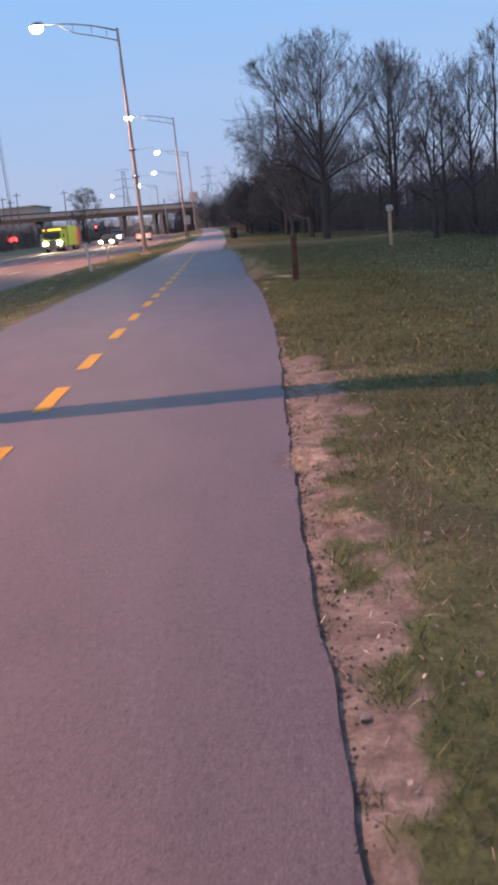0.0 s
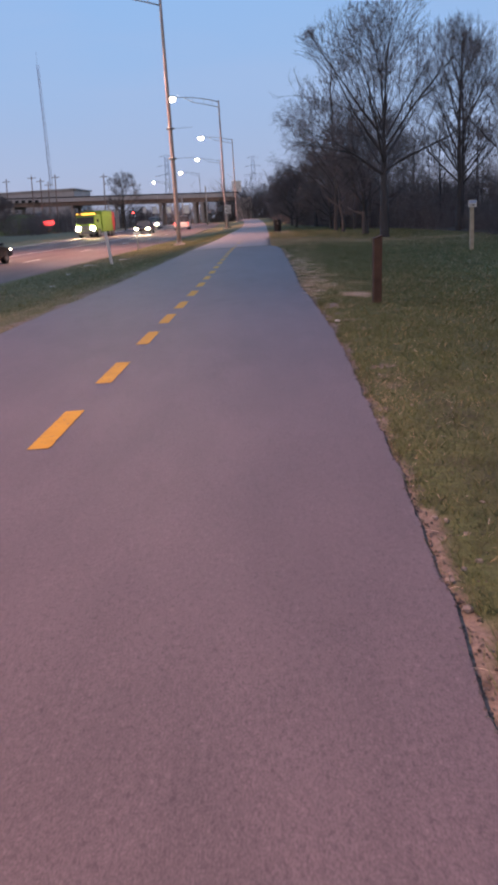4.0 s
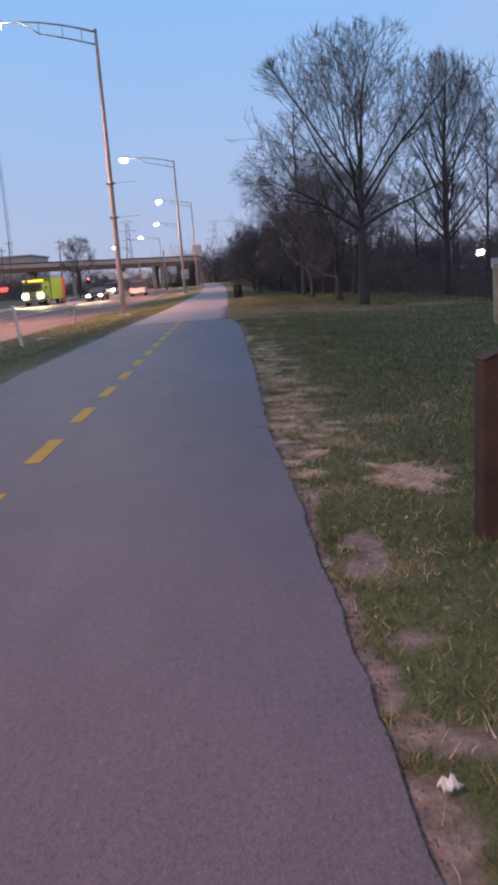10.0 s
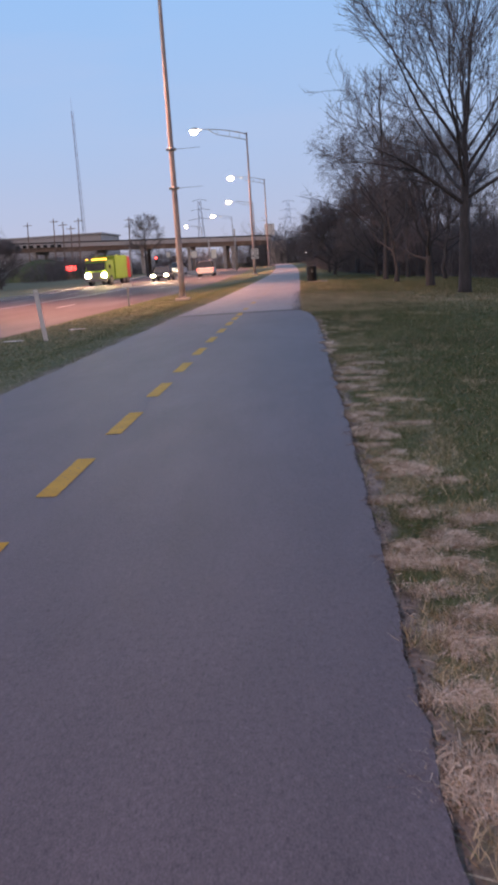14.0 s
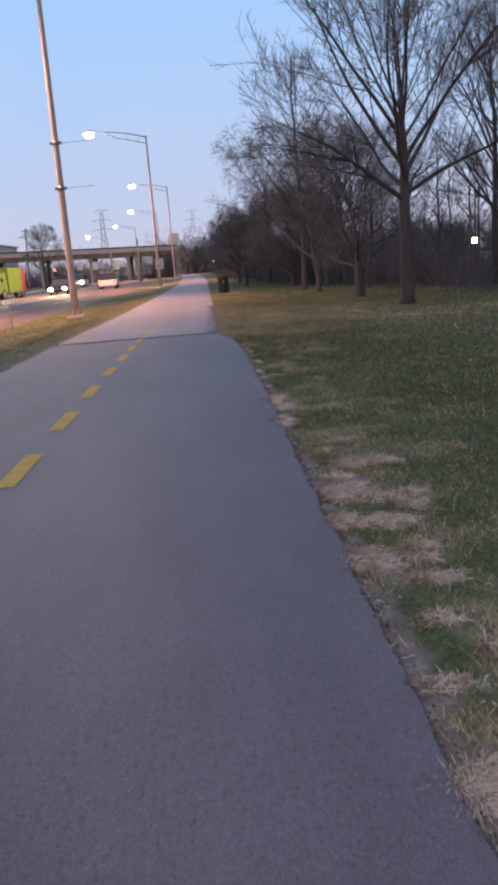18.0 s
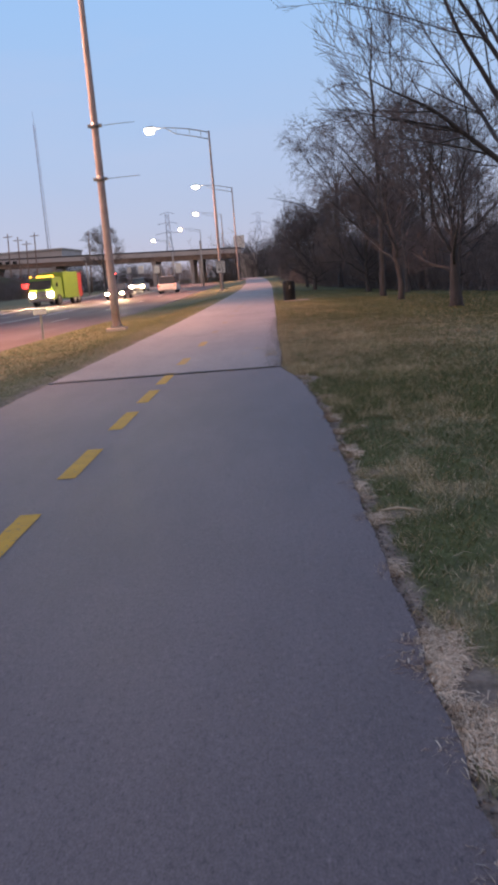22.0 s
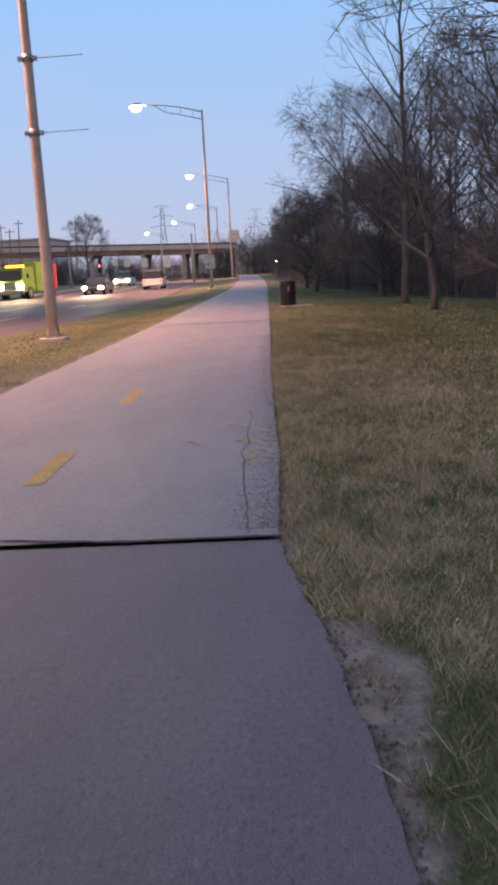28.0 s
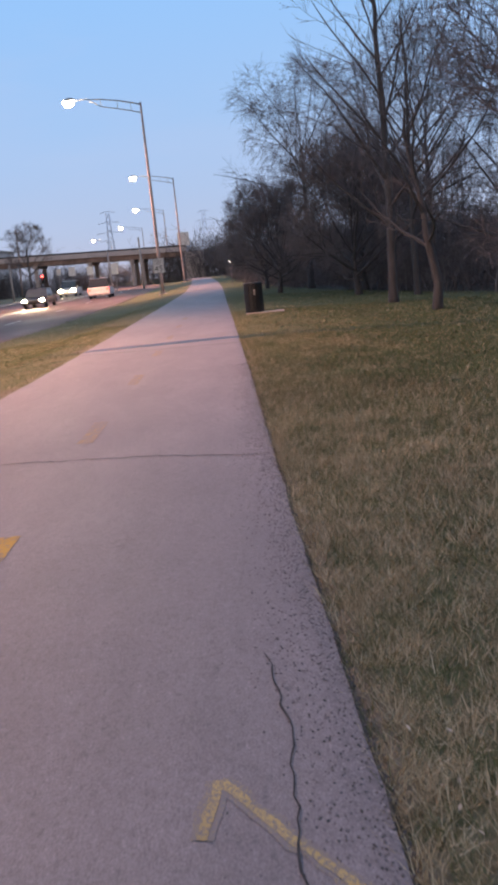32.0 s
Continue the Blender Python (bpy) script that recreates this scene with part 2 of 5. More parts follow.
def ground_material():
    m, nt, b = shade("lawn_ground", 0.95)
    at = {}
    for key in ("dirt", "dry", "litter"):
        a = nt.nodes.new("ShaderNodeAttribute")
        a.attribute_name = key
        at[key] = a.outputs["Fac"]
    green = ramp(nt, noise_node(nt, 0.45, 5, 0.65), [(0.3, (0.058, 0.078, 0.026)), (0.5, (0.095, 0.110, 0.039)), (0.72, (0.148, 0.144, 0.064))])
    fine = ramp(nt, noise_node(nt, 34, 4, 0.7), [(0.3, grey(0.45)), (0.5, grey(1.0)), (0.72, grey(1.6))])
    mid = ramp(nt, noise_node(nt, 4, 4, 0.7), [(0.3, grey(0.7)), (0.7, grey(1.25))])
    lawn = mix(nt, 1.0, mix(nt, 1.0, green, mid, "MULTIPLY"), fine, "MULTIPLY")
    straw = ramp(nt, noise_node(nt, 22, 4, 0.7), [(0.3, (0.11, 0.088, 0.050)), (0.55, (0.27, 0.22, 0.14)), (0.75, (0.44, 0.365, 0.25))])
    soil = ramp(nt, noise_node(nt, 9, 5, 0.7), [(0.28, (0.10, 0.075, 0.060)), (0.5, (0.215, 0.165, 0.137)), (0.75, (0.36, 0.285, 0.24))])
    col = mix(nt, at["dry"], lawn, straw)
    crumb = ramp(nt, noise_node(nt, 55, 5, 0.85), [(0.3, grey(0.6)), (0.5, grey(1.0)), (0.7, grey(1.35))])
    col = mix(nt, at["dirt"], col, mix(nt, 1.0, soil, crumb, "MULTIPLY"))
    leaf = ramp(nt, noise_node(nt, 5, 4, 0.7), [(0.3, (0.022, 0.018, 0.014)), (0.7, (0.06, 0.046, 0.034))])
    col = mix(nt, at["litter"], col, leaf)
    nt.links.new(col, b.inputs["Base Color"])
    bump(nt, b, calc(nt, "ADD", noise_node(nt, 34, 4), noise_node(nt, 9, 3)), 0.7, 0.02)
    return m


GROUND = ground_material()


def blade_material(name, stops, rough=0.8):
    m, nt, b = shade(name, rough)
    g = nt.nodes.new("ShaderNodeNewGeometry")
    c = ramp(nt, g.outputs["Random Per Island"], stops)
    big = ramp(nt, noise_node(nt, 0.6, 4), [(0.3, grey(0.8)), (0.7, grey(1.2))])
    nt.links.new(mix(nt, 1.0, c, big, "MULTIPLY"), b.inputs["Base Color"])
    return m


GREEN_BLADES = blade_material("green_grass_blades", [(0.0, (0.068, 0.092, 0.031)), (0.55, (0.116, 0.142, 0.053)), (0.85, (0.165, 0.176, 0.076)), (1.0, (0.21, 0.205, 0.105))])
DRY_BLADES = blade_material("dry_grass_blades", [(0.0, (0.23, 0.175, 0.100)), (0.4, (0.41, 0.325, 0.190)), (0.8, (0.58, 0.475, 0.305)), (1.0, (0.74, 0.63, 0.44))])
STRAW = blade_material("bleached_straw", [(0.0, (0.36, 0.27, 0.20)), (0.6, (0.62, 0.49, 0.38)), (1.0, (0.82, 0.69, 0.55))])


def bark_material(name, col):
    m, nt, b = shade(name, 0.9)
    ridge = noise_node(nt, 9, 5, 0.7, (1, 1, 0.2))
    c = ramp(nt, ridge, [(0.3, tuple(v * 0.5 for v in col)), (0.6, col), (0.8, tuple(v * 1.4 for v in col))])
    nt.links.new(c, b.inputs["Base Color"])
    bump(nt, b, ridge, 0.8, 0.03)
    return m


BARK = bark_material("grey_brown_bark", (0.082, 0.076, 0.077))
TWIG = bark_material("dark_twigs", (0.185, 0.163, 0.168))
BRUSH = blade_material("bare_brush", [(0.0, (0.080, 0.069, 0.069)), (0.6, (0.140, 0.121, 0.118)), (1.0, (0.22, 0.19, 0.182))])
GALV = simple("galvanised_steel", (0.33, 0.32, 0.31), 0.5, 0.6, 0.15, 2, 40, 0.1)
POLE = simple("weathered_pole_paint", (0.38, 0.315, 0.30), 0.6, 0.1, 0.2, 1.5, 40, 0.15)
STEEL = simple("dull_steel", (0.25, 0.25, 0.26), 0.4, 0.9, 0.2)
# far steel, paled and blued: the distance haze is put into the colour
HAZY = simple("haze_tinted_steel", (0.66, 0.70, 0.80), 0.8, 0, 0.1, 1, 20, 0)
CONCRETE = simple("pale_concrete", (0.46, 0.40, 0.36), 0.9, 0, 0.2, 1.2, 50, 0.4, 0.008)
GIRDER = simple("rusty_girder", (0.32, 0.23, 0.185), 0.8, 0.2, 0.3, 1.0, 20)
RAIL_DARK = simple("dark_rail", (0.05, 0.04, 0.04), 0.7)
RUST_POST = simple("rusty_brown_steel", (0.074, 0.047, 0.035), 0.8, 0.2, 0.35, 5, 60, 0.4)
WHITE_PLASTIC = simple("white_plastic", (0.72, 0.70, 0.69), 0.5, 0, 0.08, 6, 60, 0.05)
BLACK_PLASTIC = simple("black_plastic", (0.012, 0.012, 0.012), 0.5, 0, 0.3)
WOOD_POST = simple("pale_timber", (0.50, 0.42, 0.31), 0.8, 0, 0.25, 8, 60, 0.4)
SIGN_WHITE = simple("sign_white", (0.75, 0.73, 0.69), 0.4, 0, 0.05, 4, 40, 0.0)
SIGN_BLACK = simple("sign_black", (0.015, 0.015, 0.015), 0.5, 0, 0.1, 4, 40, 0.0)
SIGN_BLUE = simple("sign_blue", (0.42, 0.52, 0.72), 0.4, 0, 0.1, 4, 40, 0.0)
WALL_PALE = simple("pale_wall", (0.55, 0.50, 0.47), 0.9, 0, 0.12, 0.4, 12, 0.1)
WALL_WHITE = simple("white_wall", (0.68, 0.68, 0.70), 0.9, 0, 0.08, 0.4, 12, 0.1)
DARK_GAP = simple("dark_opening", (0.02, 0.02, 0.022), 0.8)
PAPER = simple("scuffed_white_litter", (0.72, 0.70, 0.66), 0.7, 0, 0.15, 30, 200, 0.2)
CLOD = simple("dry_soil_clods", (0.15, 0.115, 0.092), 0.95, 0, 0.5, 20, 80, 0.4)
STONE = simple("pale_rubble", (0.36, 0.31, 0.28), 0.9, 0, 0.3, 8, 60, 0.6, 0.01)
LAMP_GLASS = glowing("lit_lamp_glass", (1.0, 0.72, 0.42), 260.0)
FAR_GLASS = glowing("lit_far_lamp", (1.0, 0.70, 0.35), 30.0)
HEADLIGHT = glowing("lit_headlight", (1.0, 0.80, 0.46), 700.0)
TAILLIGHT = glowing("lit_tail_light", (1.0, 0.06, 0.03), 5.0)
AMBER = glowing("lit_amber_light", (1.0, 0.45, 0.05), 4.0)
YARD_LIGHT = glowing("lit_yard_light", (1.0, 0.92, 0.65), 25.0)
FLOOD = glowing("lit_flood_lens", (1.0, 0.95, 0.70), 60.0)
RED_SIGNAL = glowing("lit_red_signal", (1.0, 0.05, 0.04), 20.0)
LAMP_COLOUR = (1.0, 0.465, 0.29)


# ---------------------------------------------------------------- mesh helpers
def mesh_of(name, verts, faces, material, smooth=False):
    me = bpy.data.meshes.new(name)
    me.from_pydata([tuple(v) for v in verts], [], [tuple(f) for f in faces])
    if material:
        me.materials.append(material)
    if smooth:
        me.polygons.foreach_set("use_smooth", [True] * len(me.polygons))
    me.update()
    return me


def thing(name, verts, faces, material, parent=None, label="", smooth=False):
    ob = new(name, mesh_of(name, verts, faces, material, smooth))
    if parent:
        ob.parent = parent
    if label:
        ob["label"] = label
    return ob


def part(name, bm, material, parent, label=""):
    """Links a bmesh as one mesh object under a thing or a part."""
    me = bpy.data.meshes.new(name)
    bm.to_mesh(me)
    bm.free()
    me.materials.append(material)
    ob = new(name, me)
    if parent:
        ob.parent = parent
    if label:
        ob["label"] = label
    return ob


def empty(name, x, y, z, rz=0.0):
    ob = new(name)
    ob.matrix_basis = pose(x, y, z, 0, 0, rz)
    return ob


def block(sx, sy, sz, at=(0, 0, 0), bevel=0.0, top=1.0, shift=(0, 0)):
    """A bevelled block, its base centred on at; top scales the upper face."""
    bm = bmesh.new()
    bmesh.ops.create_cube(bm, size=1)
    for v in bm.verts:
        k = top if v.co.z > 0 else 1.0
        s = shift if v.co.z > 0 else (0, 0)
        v.co = Vector((v.co.x * sx * k + s[0], v.co.y * sy * k + s[1], (v.co.z + 0.5) * sz))
    if bevel:
        bmesh.ops.bevel(bm, geom=list(bm.edges), offset=bevel, segments=2, profile=0.6, affect="EDGES")
    bmesh.ops.translate(bm, verts=bm.verts, vec=at)
    return bm


def tube_data(points, radii, sides=8, cap=True):
    """Vertices and faces of a tapered tube along a line of points."""
    pts = [Vector(p) for p in points]
    V, F = [], []
    up = Vector((0, 0, 1)) if abs((pts[1] - pts[0]).normalized().z) < 0.9 else Vector((1, 0, 0))
    for i, p in enumerate(pts):
        d = (pts[min(i + 1, len(pts) - 1)] - pts[max(i - 1, 0)]).normalized()
        a = d.cross(up).normalized()
        b = d.cross(a)
        for k in range(sides):
            w = 2 * math.pi * k / sides
            V.append(p + (a * math.cos(w) + b * math.sin(w)) * radii[i])
    for i in range(len(pts) - 1):
        for k in range(sides):
            q = (k + 1) % sides
            F.append((i * sides + k, (i + 1) * sides + k, (i + 1) * sides + q, i * sides + q))
    if cap and sides > 3:
        F.append(tuple(range(sides)))
        F.append(tuple(reversed(range((len(pts) - 1) * sides, len(pts) * sides))))
    return V, F


def tube(name, points, radii, material, parent, sides=8, label=""):
    if isinstance(radii, (int, float)):
        radii = [radii] * len(points)
    V, F = tube_data(points, radii, sides)
    return thing(name, V, F, material, parent, label, smooth=True)


def merge(list_of):
    V, F = [], []
    for v, f in list_of:
        o = len(V)
        V.extend(v)
        F.extend([tuple(i + o for i in q) for q in f])
    return V, F


def ramp01(a, b, v):
    u = min(1.0, max(0.0, (v - a) / (b - a)))
    return u * u * (3 - 2 * u)


# ---------------------------------------------------------------- lie of the land
def along(table, y):
    return float(np.interp(y, [p[0] for p in table], [p[1] for p in table]))


def rise(y):
    return 0.5 * ramp01(85, 170, y)


def land(x, y):
    """Height of the lawn and verge."""
    z = rise(y) - 0.25 * ramp01(-3.4, -5.4, x) - 0.07 * ramp01(-5.4, -8, x)
    if x > 0.8:
        z -= 0.042 * min(x - 0.8, 6.0)
    return z


RIGHT_NEW = ((-20, 0.1), (11.7, 0.12), (13, 0.14), (14.4, 0.185), (16, 0.245), (17, 0.29), (18.4, 0.35), (20, 0.40), (23, 0.44), (25, 0.45), (27, 0.41), (29, 0.37), (30.2, 0.32), (32, 0.33), (35, 0.33), (39, 0.30), (41.4, 0.31), (43.6, 0.28), (45.3, 0.27), (47, 0.21), (48.3, 0.12), (49.94, -0.10))
RIGHT_OLD = ((49.94, -0.10), (51.5, -0.08), (55, -0.13), (61, -0.15), (69, -0.2), (88, -0.34), (110, -0.5), (130, -0.9), (168, -2.2), (200, -5.0))
LEFT = ((-20, -3.35), (22, -3.38), (28, -3.38), (34, -3.25), (44, -3.22), (50, -3.17), (56, -3.05), (66, -2.95), (80, -2.95), (107, -2.9), (130, -3.3), (168, -4.6), (200, -7.5))
ROAD_NEAR = ((-60, -8.3), (43, -8.2), (55, -7.9), (70, -7.8), (85, -7.2), (110, -7.0), (140, -7.4), (168, -8.5), (195, -12.5), (220, -17.5), (270, -26.5), (320, -41), (420, -75))


def right_edge(y):
    """The worn right-hand edge of the path."""
    x = along(RIGHT_NEW if y < 49.94 else RIGHT_OLD, y)
    amp = 0.02 if y < 49.94 else 0.012
    return x + amp * (noise.noise((3.1, y * 2.2, 0)) + 0.7 * noise.noise((7.7, y * 7.0, 0)))


def left_edge(y):
    return along(LEFT, y) + 0.03 * noise.noise((5.3, y * 1.7, 0)) + 0.015 * noise.noise((1.3, y * 6.0, 0))


def road_near(y):
    return along(ROAD_NEAR, y)


def road_far(y):
    return road_near(y) - 14.4


def soil_width(y, n1, n2):
    return 0.17 + 0.15 * ramp01(13.0, 14.8, y) + 0.12 * n1 + 0.10 * n2 - 0.2 * ramp01(17.0, 18.5, y)


def value_noise(x, y, scale, seed):
    """Smooth noise of many points at once, about -1 to 1."""
    table = np.random.RandomState(seed).uniform(-1, 1, (256, 256))
    u, v = np.asarray(x) * scale, np.asarray(y) * scale
    i, j = np.floor(u).astype(int), np.floor(v).astype(int)
    f, g = u - i, v - j
    f, g = f * f * (3 - 2 * f), g * g * (3 - 2 * g)
    i0, i1, j0, j1 = i % 256, (i + 1) % 256, j % 256, (j + 1) % 256
    return (table[i0, j0] * (1 - f) + table[i1, j0] * f) * (1 - g) + (table[i0, j1] * (1 - f) + table[i1, j1] * f) * g


def smooth01(a, b, v):
    u = np.clip((v - a) / (b - a), 0, 1)
    return u * u * (3 - 2 * u)


def wood_line(y):
    """Where the lawn ends and the wood begins."""
    return float(np.interp(y, [0, 20, 40, 60, 75, 85, 97, 110, 125, 160, 200], [9.8, 9.8, 9.5, 9.2, 8.2, 5.8, 3.2, 1.7, 1.0, 0.2, -2.5]))


# bare soil beside the path: x, y, half width, half depth
SOIL = ((0.68, 16.95, 0.22, 0.10), (0.60, 15.6, 0.12, 0.14), (0.52, 17.6, 0.14, 0.22), (0.67, 22.55, 0.12, 0.06), (0.50, 25.3, 0.08, 0.14), (0.68, 25.52, 0.12, 0.07),
        (0.47, 25.85, 0.06, 0.16), (0.64, 26.18, 0.10, 0.08), (0.64, 27.15, 0.11, 0.24), (0.47, 28.2, 0.06, 0.16), (0.42, 29.5, 0.09, 0.22), (0.52, 29.15, 0.11, 0.08),
        (0.42, 36.75, 0.11, 0.18), (0.50, 38.1, 0.16, 0.16), (0.36, 40.3, 0.08, 0.22), (0.36, 41.0, 0.10, 0.30),
        (0.33, 42.0, 0.06, 0.30), (0.31, 45.7, 0.08, 0.16), (0.28, 46.3, 0.07, 0.24), (0.19, 48.5, 0.11, 0.40))
# paler worn turf
PALE = ((2.1, 52.8, 0.5, 0.5), (0.75, 51.9, 0.4, 0.35), (1.3, 48.9, 0.4, 0.3), (0.62, 48.7, 0.2, 0.3), (3.2, 54.5, 0.6, 0.5), (1.1, 54.0, 0.5, 0.6))
# bleached straw tufts
MATS = ((0.24, 14.62, 0.09, 0.16), (0.36, 13.7, 0.07, 0.08), (1.05, 28.5, 0.20, 0.32), (0.54, 29.25, 0.06, 0.10), (0.43, 30.45, 0.15, 0.14), (0.54, 31.2, 0.10, 0.16),
        (0.82, 30.42, 0.07, 0.05), (0.63, 32.25, 0.11, 0.16), (0.58, 33.5, 0.14, 0.16), (0.42, 34.72, 0.15, 0.08), (0.68, 34.85, 0.20, 0.10), (0.47, 35.3, 0.12, 0.12),
        (0.80, 35.95, 0.16, 0.10), (0.40, 36.8, 0.08, 0.14), (0.36, 37.4, 0.10, 0.09), (0.54, 37.35, 0.16, 0.10), (0.72, 37.75, 0.12, 0.09), (0.47, 37.97, 0.12, 0.09),
        (0.66, 38.6, 0.16, 0.12), (0.62, 39.2, 0.10, 0.07), (0.37, 40.83, 0.09, 0.20), (0.37, 41.3, 0.07, 0.16), (0.30, 43.45, 0.05, 0.09), (0.31, 45.75, 0.05, 0.10))

ragged = random.Random(3)
MATS += tuple((0.38 + 0.10 * ragged.random() + 0.35 * ragged.random() ** 2, 28.6 + 10.4 * (i + ragged.random()) / 44, ragged.uniform(0.05, 0.13), ragged.uniform(0.035, 0.09)) for i in range(44))
MATS += tuple((0.30 + 0.06 * ragged.random(), 39.5 + 8.5 * (i + ragged.random()) / 14, ragged.uniform(0.03, 0.06), ragged.uniform(0.06, 0.16)) for i in range(14))


def patch_mask(table, x, y, seed):
    """0 to 1 inside ragged patches on the ground."""
    n = value_noise(x, y, 7.0, seed) + 0.6 * value_noise(x, y, 19.0, seed + 1)
    m = np.zeros(len(x))
    for cx, cy, rx, ry in table:
        k = np.nonzero((np.abs(y - cy) < 2 * ry) & (np.abs(x - cx) < 2 * rx))[0]
        q = np.hypot((x[k] - cx) / rx, (y[k] - cy) / ry)
        m[k] = np.maximum(m[k], smooth01(0.22, -0.22, q - 1 + 0.5 * n[k]))
    return m


def cover(x, y, d):
    """Bare soil and dry turf beside the path, 0 to 1, for many points; d is the distance from the path's edge."""
    a, b2, c = value_noise(x, y, 1.6, 2), value_noise(x, y, 4.5, 5), value_noise(x, y, 0.4, 9)
    e = value_noise(x, y, 11.0, 8)
    wide = 0.03 * smooth01(28, 31, y)
    rim = smooth01(0.075, 0.02, d - wide * (1 + a) + 0.05 * b2 + 0.03 * e) * (y < 49.9)
    early = smooth01(0.025, -0.03, d - (0.165 + 0.115 * smooth01(13.5, 15.5, y) - 0.26 * smooth01(17.0, 18.4, y) + 0.09 * a + 0.14 * b2 + 0.10 * e)) * (y < 18.6)
    patch = smooth01(0.5, 0.8, b2 + 0.35 * a + 0.3 * e - 2.4 * np.abs(d - 0.12)) * ((y > 18) & (y < 49.6)) * 0.9
    rim = np.maximum(rim, 0.6 * smooth01(0.15, 0.03, d + 0.06 * b2 + 0.04 * e) * (y > 49.7) * (y < 64))
    soil = np.maximum(np.maximum(rim, early), np.maximum(patch, patch_mask(SOIL, x, y, 31)))
    dry = smooth01(0.25, 0.75, a * 0.7 + b2 * 0.5 + 0.3 * e - 0.25 * (d - 0.6)) * 0.55
    edge_dry = smooth01(0.85, 0.35, d + 0.3 * a) * smooth01(-0.3, 0.4, b2 + 0.4 * a) * ((y > 28) & (y < 47)) * 0.72
    late = smooth01(47.0, 50.5, y + 1.5 * a + 0.4 * d) * (0.12 + 0.56 * smooth01(2.2, 0.5, d + 0.9 * a)) * (1 - 0.7 * smooth01(62, 80, y))
    clump = value_noise(x, y, 6.5, 13) + 0.5 * b2
    late = np.clip(late * (1 + 0.75 * clump), 0, 0.9)
    late = np.maximum(late, 0.85 * smooth01(0.26, 0.10, d + 0.07 * b2 + 0.06 * e) * smooth01(48.6, 49.6, y))
    band = smooth01(50, 56, y + 2 * c) * smooth01(63, 57, y + 2 * a) * (0.36 + 0.35 * c)
    dry = np.maximum(np.maximum(dry, edge_dry), np.maximum(late, band))
    dry = np.maximum(dry * (0.35 + 0.65 * smooth01(25, 30, y)) * (1 - 0.5 * smooth01(55, 62, y)), np.maximum(0.9 * patch_mask(MATS, x, y, 41), 0.8 * patch_mask(PALE, x, y, 51)))
    return np.clip(soil, 0, 1), np.clip(dry, 0, 1)


# ---------------------------------------------------------------- ground sheet
def ground_sheet():
    xs = np.unique(np.round(np.concatenate([
        np.array([-900, -500, -300, -200, -140, -100, -75, -55, -40, -32, -27, -24.5]),
        np.arange(-23.5, -8.4, 2.5), np.arange(-8.6, -3.1, 0.16), np.arange(-3.2, -0.4, 0.7),
        np.arange(-0.4, 1.2, 0.04), np.arange(1.2, 2.6, 0.08), np.arange(2.6, 6, 0.2), np.arange(6, 12, 0.6),
        np.array([13, 15, 18, 22, 28, 36, 50, 75, 110, 160, 240, 400, 900])]), 3))
    ys = np.unique(np.round(np.concatenate([
        np.array([-900, -400, -200, -100, -60, -40, -25, -15, -8, -3, 0, 3, 6]), np.arange(8, 60, 0.06),
        np.arange(60, 84, 0.2), np.arange(84, 130, 1.5), np.arange(130, 230, 5),
        np.array([240, 260, 300, 360, 450, 600, 900, 1500, 2500])]), 3))
    V, dirt, dry, litter, rows_right = [], [], [], [], []
    for y in ys:
        re, le = right_edge(y), left_edge(y)
        rn, rf = road_near(y), road_far(y)
        for x in xs:
            z = land(x, y)
            d = x - re
            n1 = noise.noise((x * 1.3, y * 1.3, 2))
            n2 = noise.noise((x * 4.1, y * 4.1, 5))
            n3 = noise.noise((x * 0.35, y * 0.35, 9))
            if le + 0.03 < x < re - 0.03 or rf + 0.1 < x < rn - 0.1:
                z -= 0.06
            elif -9 < x < 12 and 0 < y < 90:
                edge_gap = min(abs(d), abs(le - x))
                z += 0.004 * n2 + 0.006 * n1 - 0.010 * max(0.0, 1 - edge_gap / 0.2) - 0.012
            V.append((x, y, z))
            s = r = w = 0.0
            if d > -0.1:
                w = ramp01(-0.6, 0.8, x - wood_line(y) + 0.6 * n1)
                if d < 3.5 and y < 30:
                    w = max(w, 0.6 * ramp01(29, 19, y) * ramp01(0.1, 0.45, d) * ramp01(-0.45, 0.35, n1 + 0.5 * n2))
                rows_right.append(len(dirt))
            elif x < le + 0.05:
                e = le - x
                s = ramp01(0.22, 0.05, e + 0.25 * noise.noise((4.0, y * 0.9, 3)) + 0.1 * n2) * 0.9
                r = 0.15 + 0.5 * ramp01(-0.2, 0.4, n1 + n2) * ramp01(1.4, 0.2, e)
                r = max(r, ramp01(54, 66, y) * 0.2)
                if x < rf:
                    r = 0.45
            litter.append(w)
            dirt.append(min(1, max(0, s)))
            dry.append(min(1, max(0, r)))
    dirt, dry = np.array(dirt), np.array(dry)
    k = np.array(rows_right)
    P = np.array(V)[k]
    gap = P[:, 0] - np.interp(P[:, 1], ys, [right_edge(y) for y in ys])
    dirt[k], dry[k] = cover(P[:, 0], P[:, 1], gap)
    # less pale straw past y 45: shade between the blades put into the ground
    dry[k] *= 1 - 0.35 * smooth01(45, 49, P[:, 1])
    nx = len(xs)
    F = [(j * nx + i, j * nx + i + 1, (j + 1) * nx + i + 1, (j + 1) * nx + i) for j in range(len(ys) - 1) for i in range(nx - 1)]
    ob = thing("ground", V, F, GROUND, smooth=True)
    for key, vals in (("dirt", dirt), ("dry", dry), ("litter", np.array(litter))):
        a = ob.data.attributes.new(key, "FLOAT", "POINT")
        a.data.foreach_set("value", vals)
    return tagged(ob, "winter lawn, green and straw-brown with bare soil patches", "ground", kind="structure")


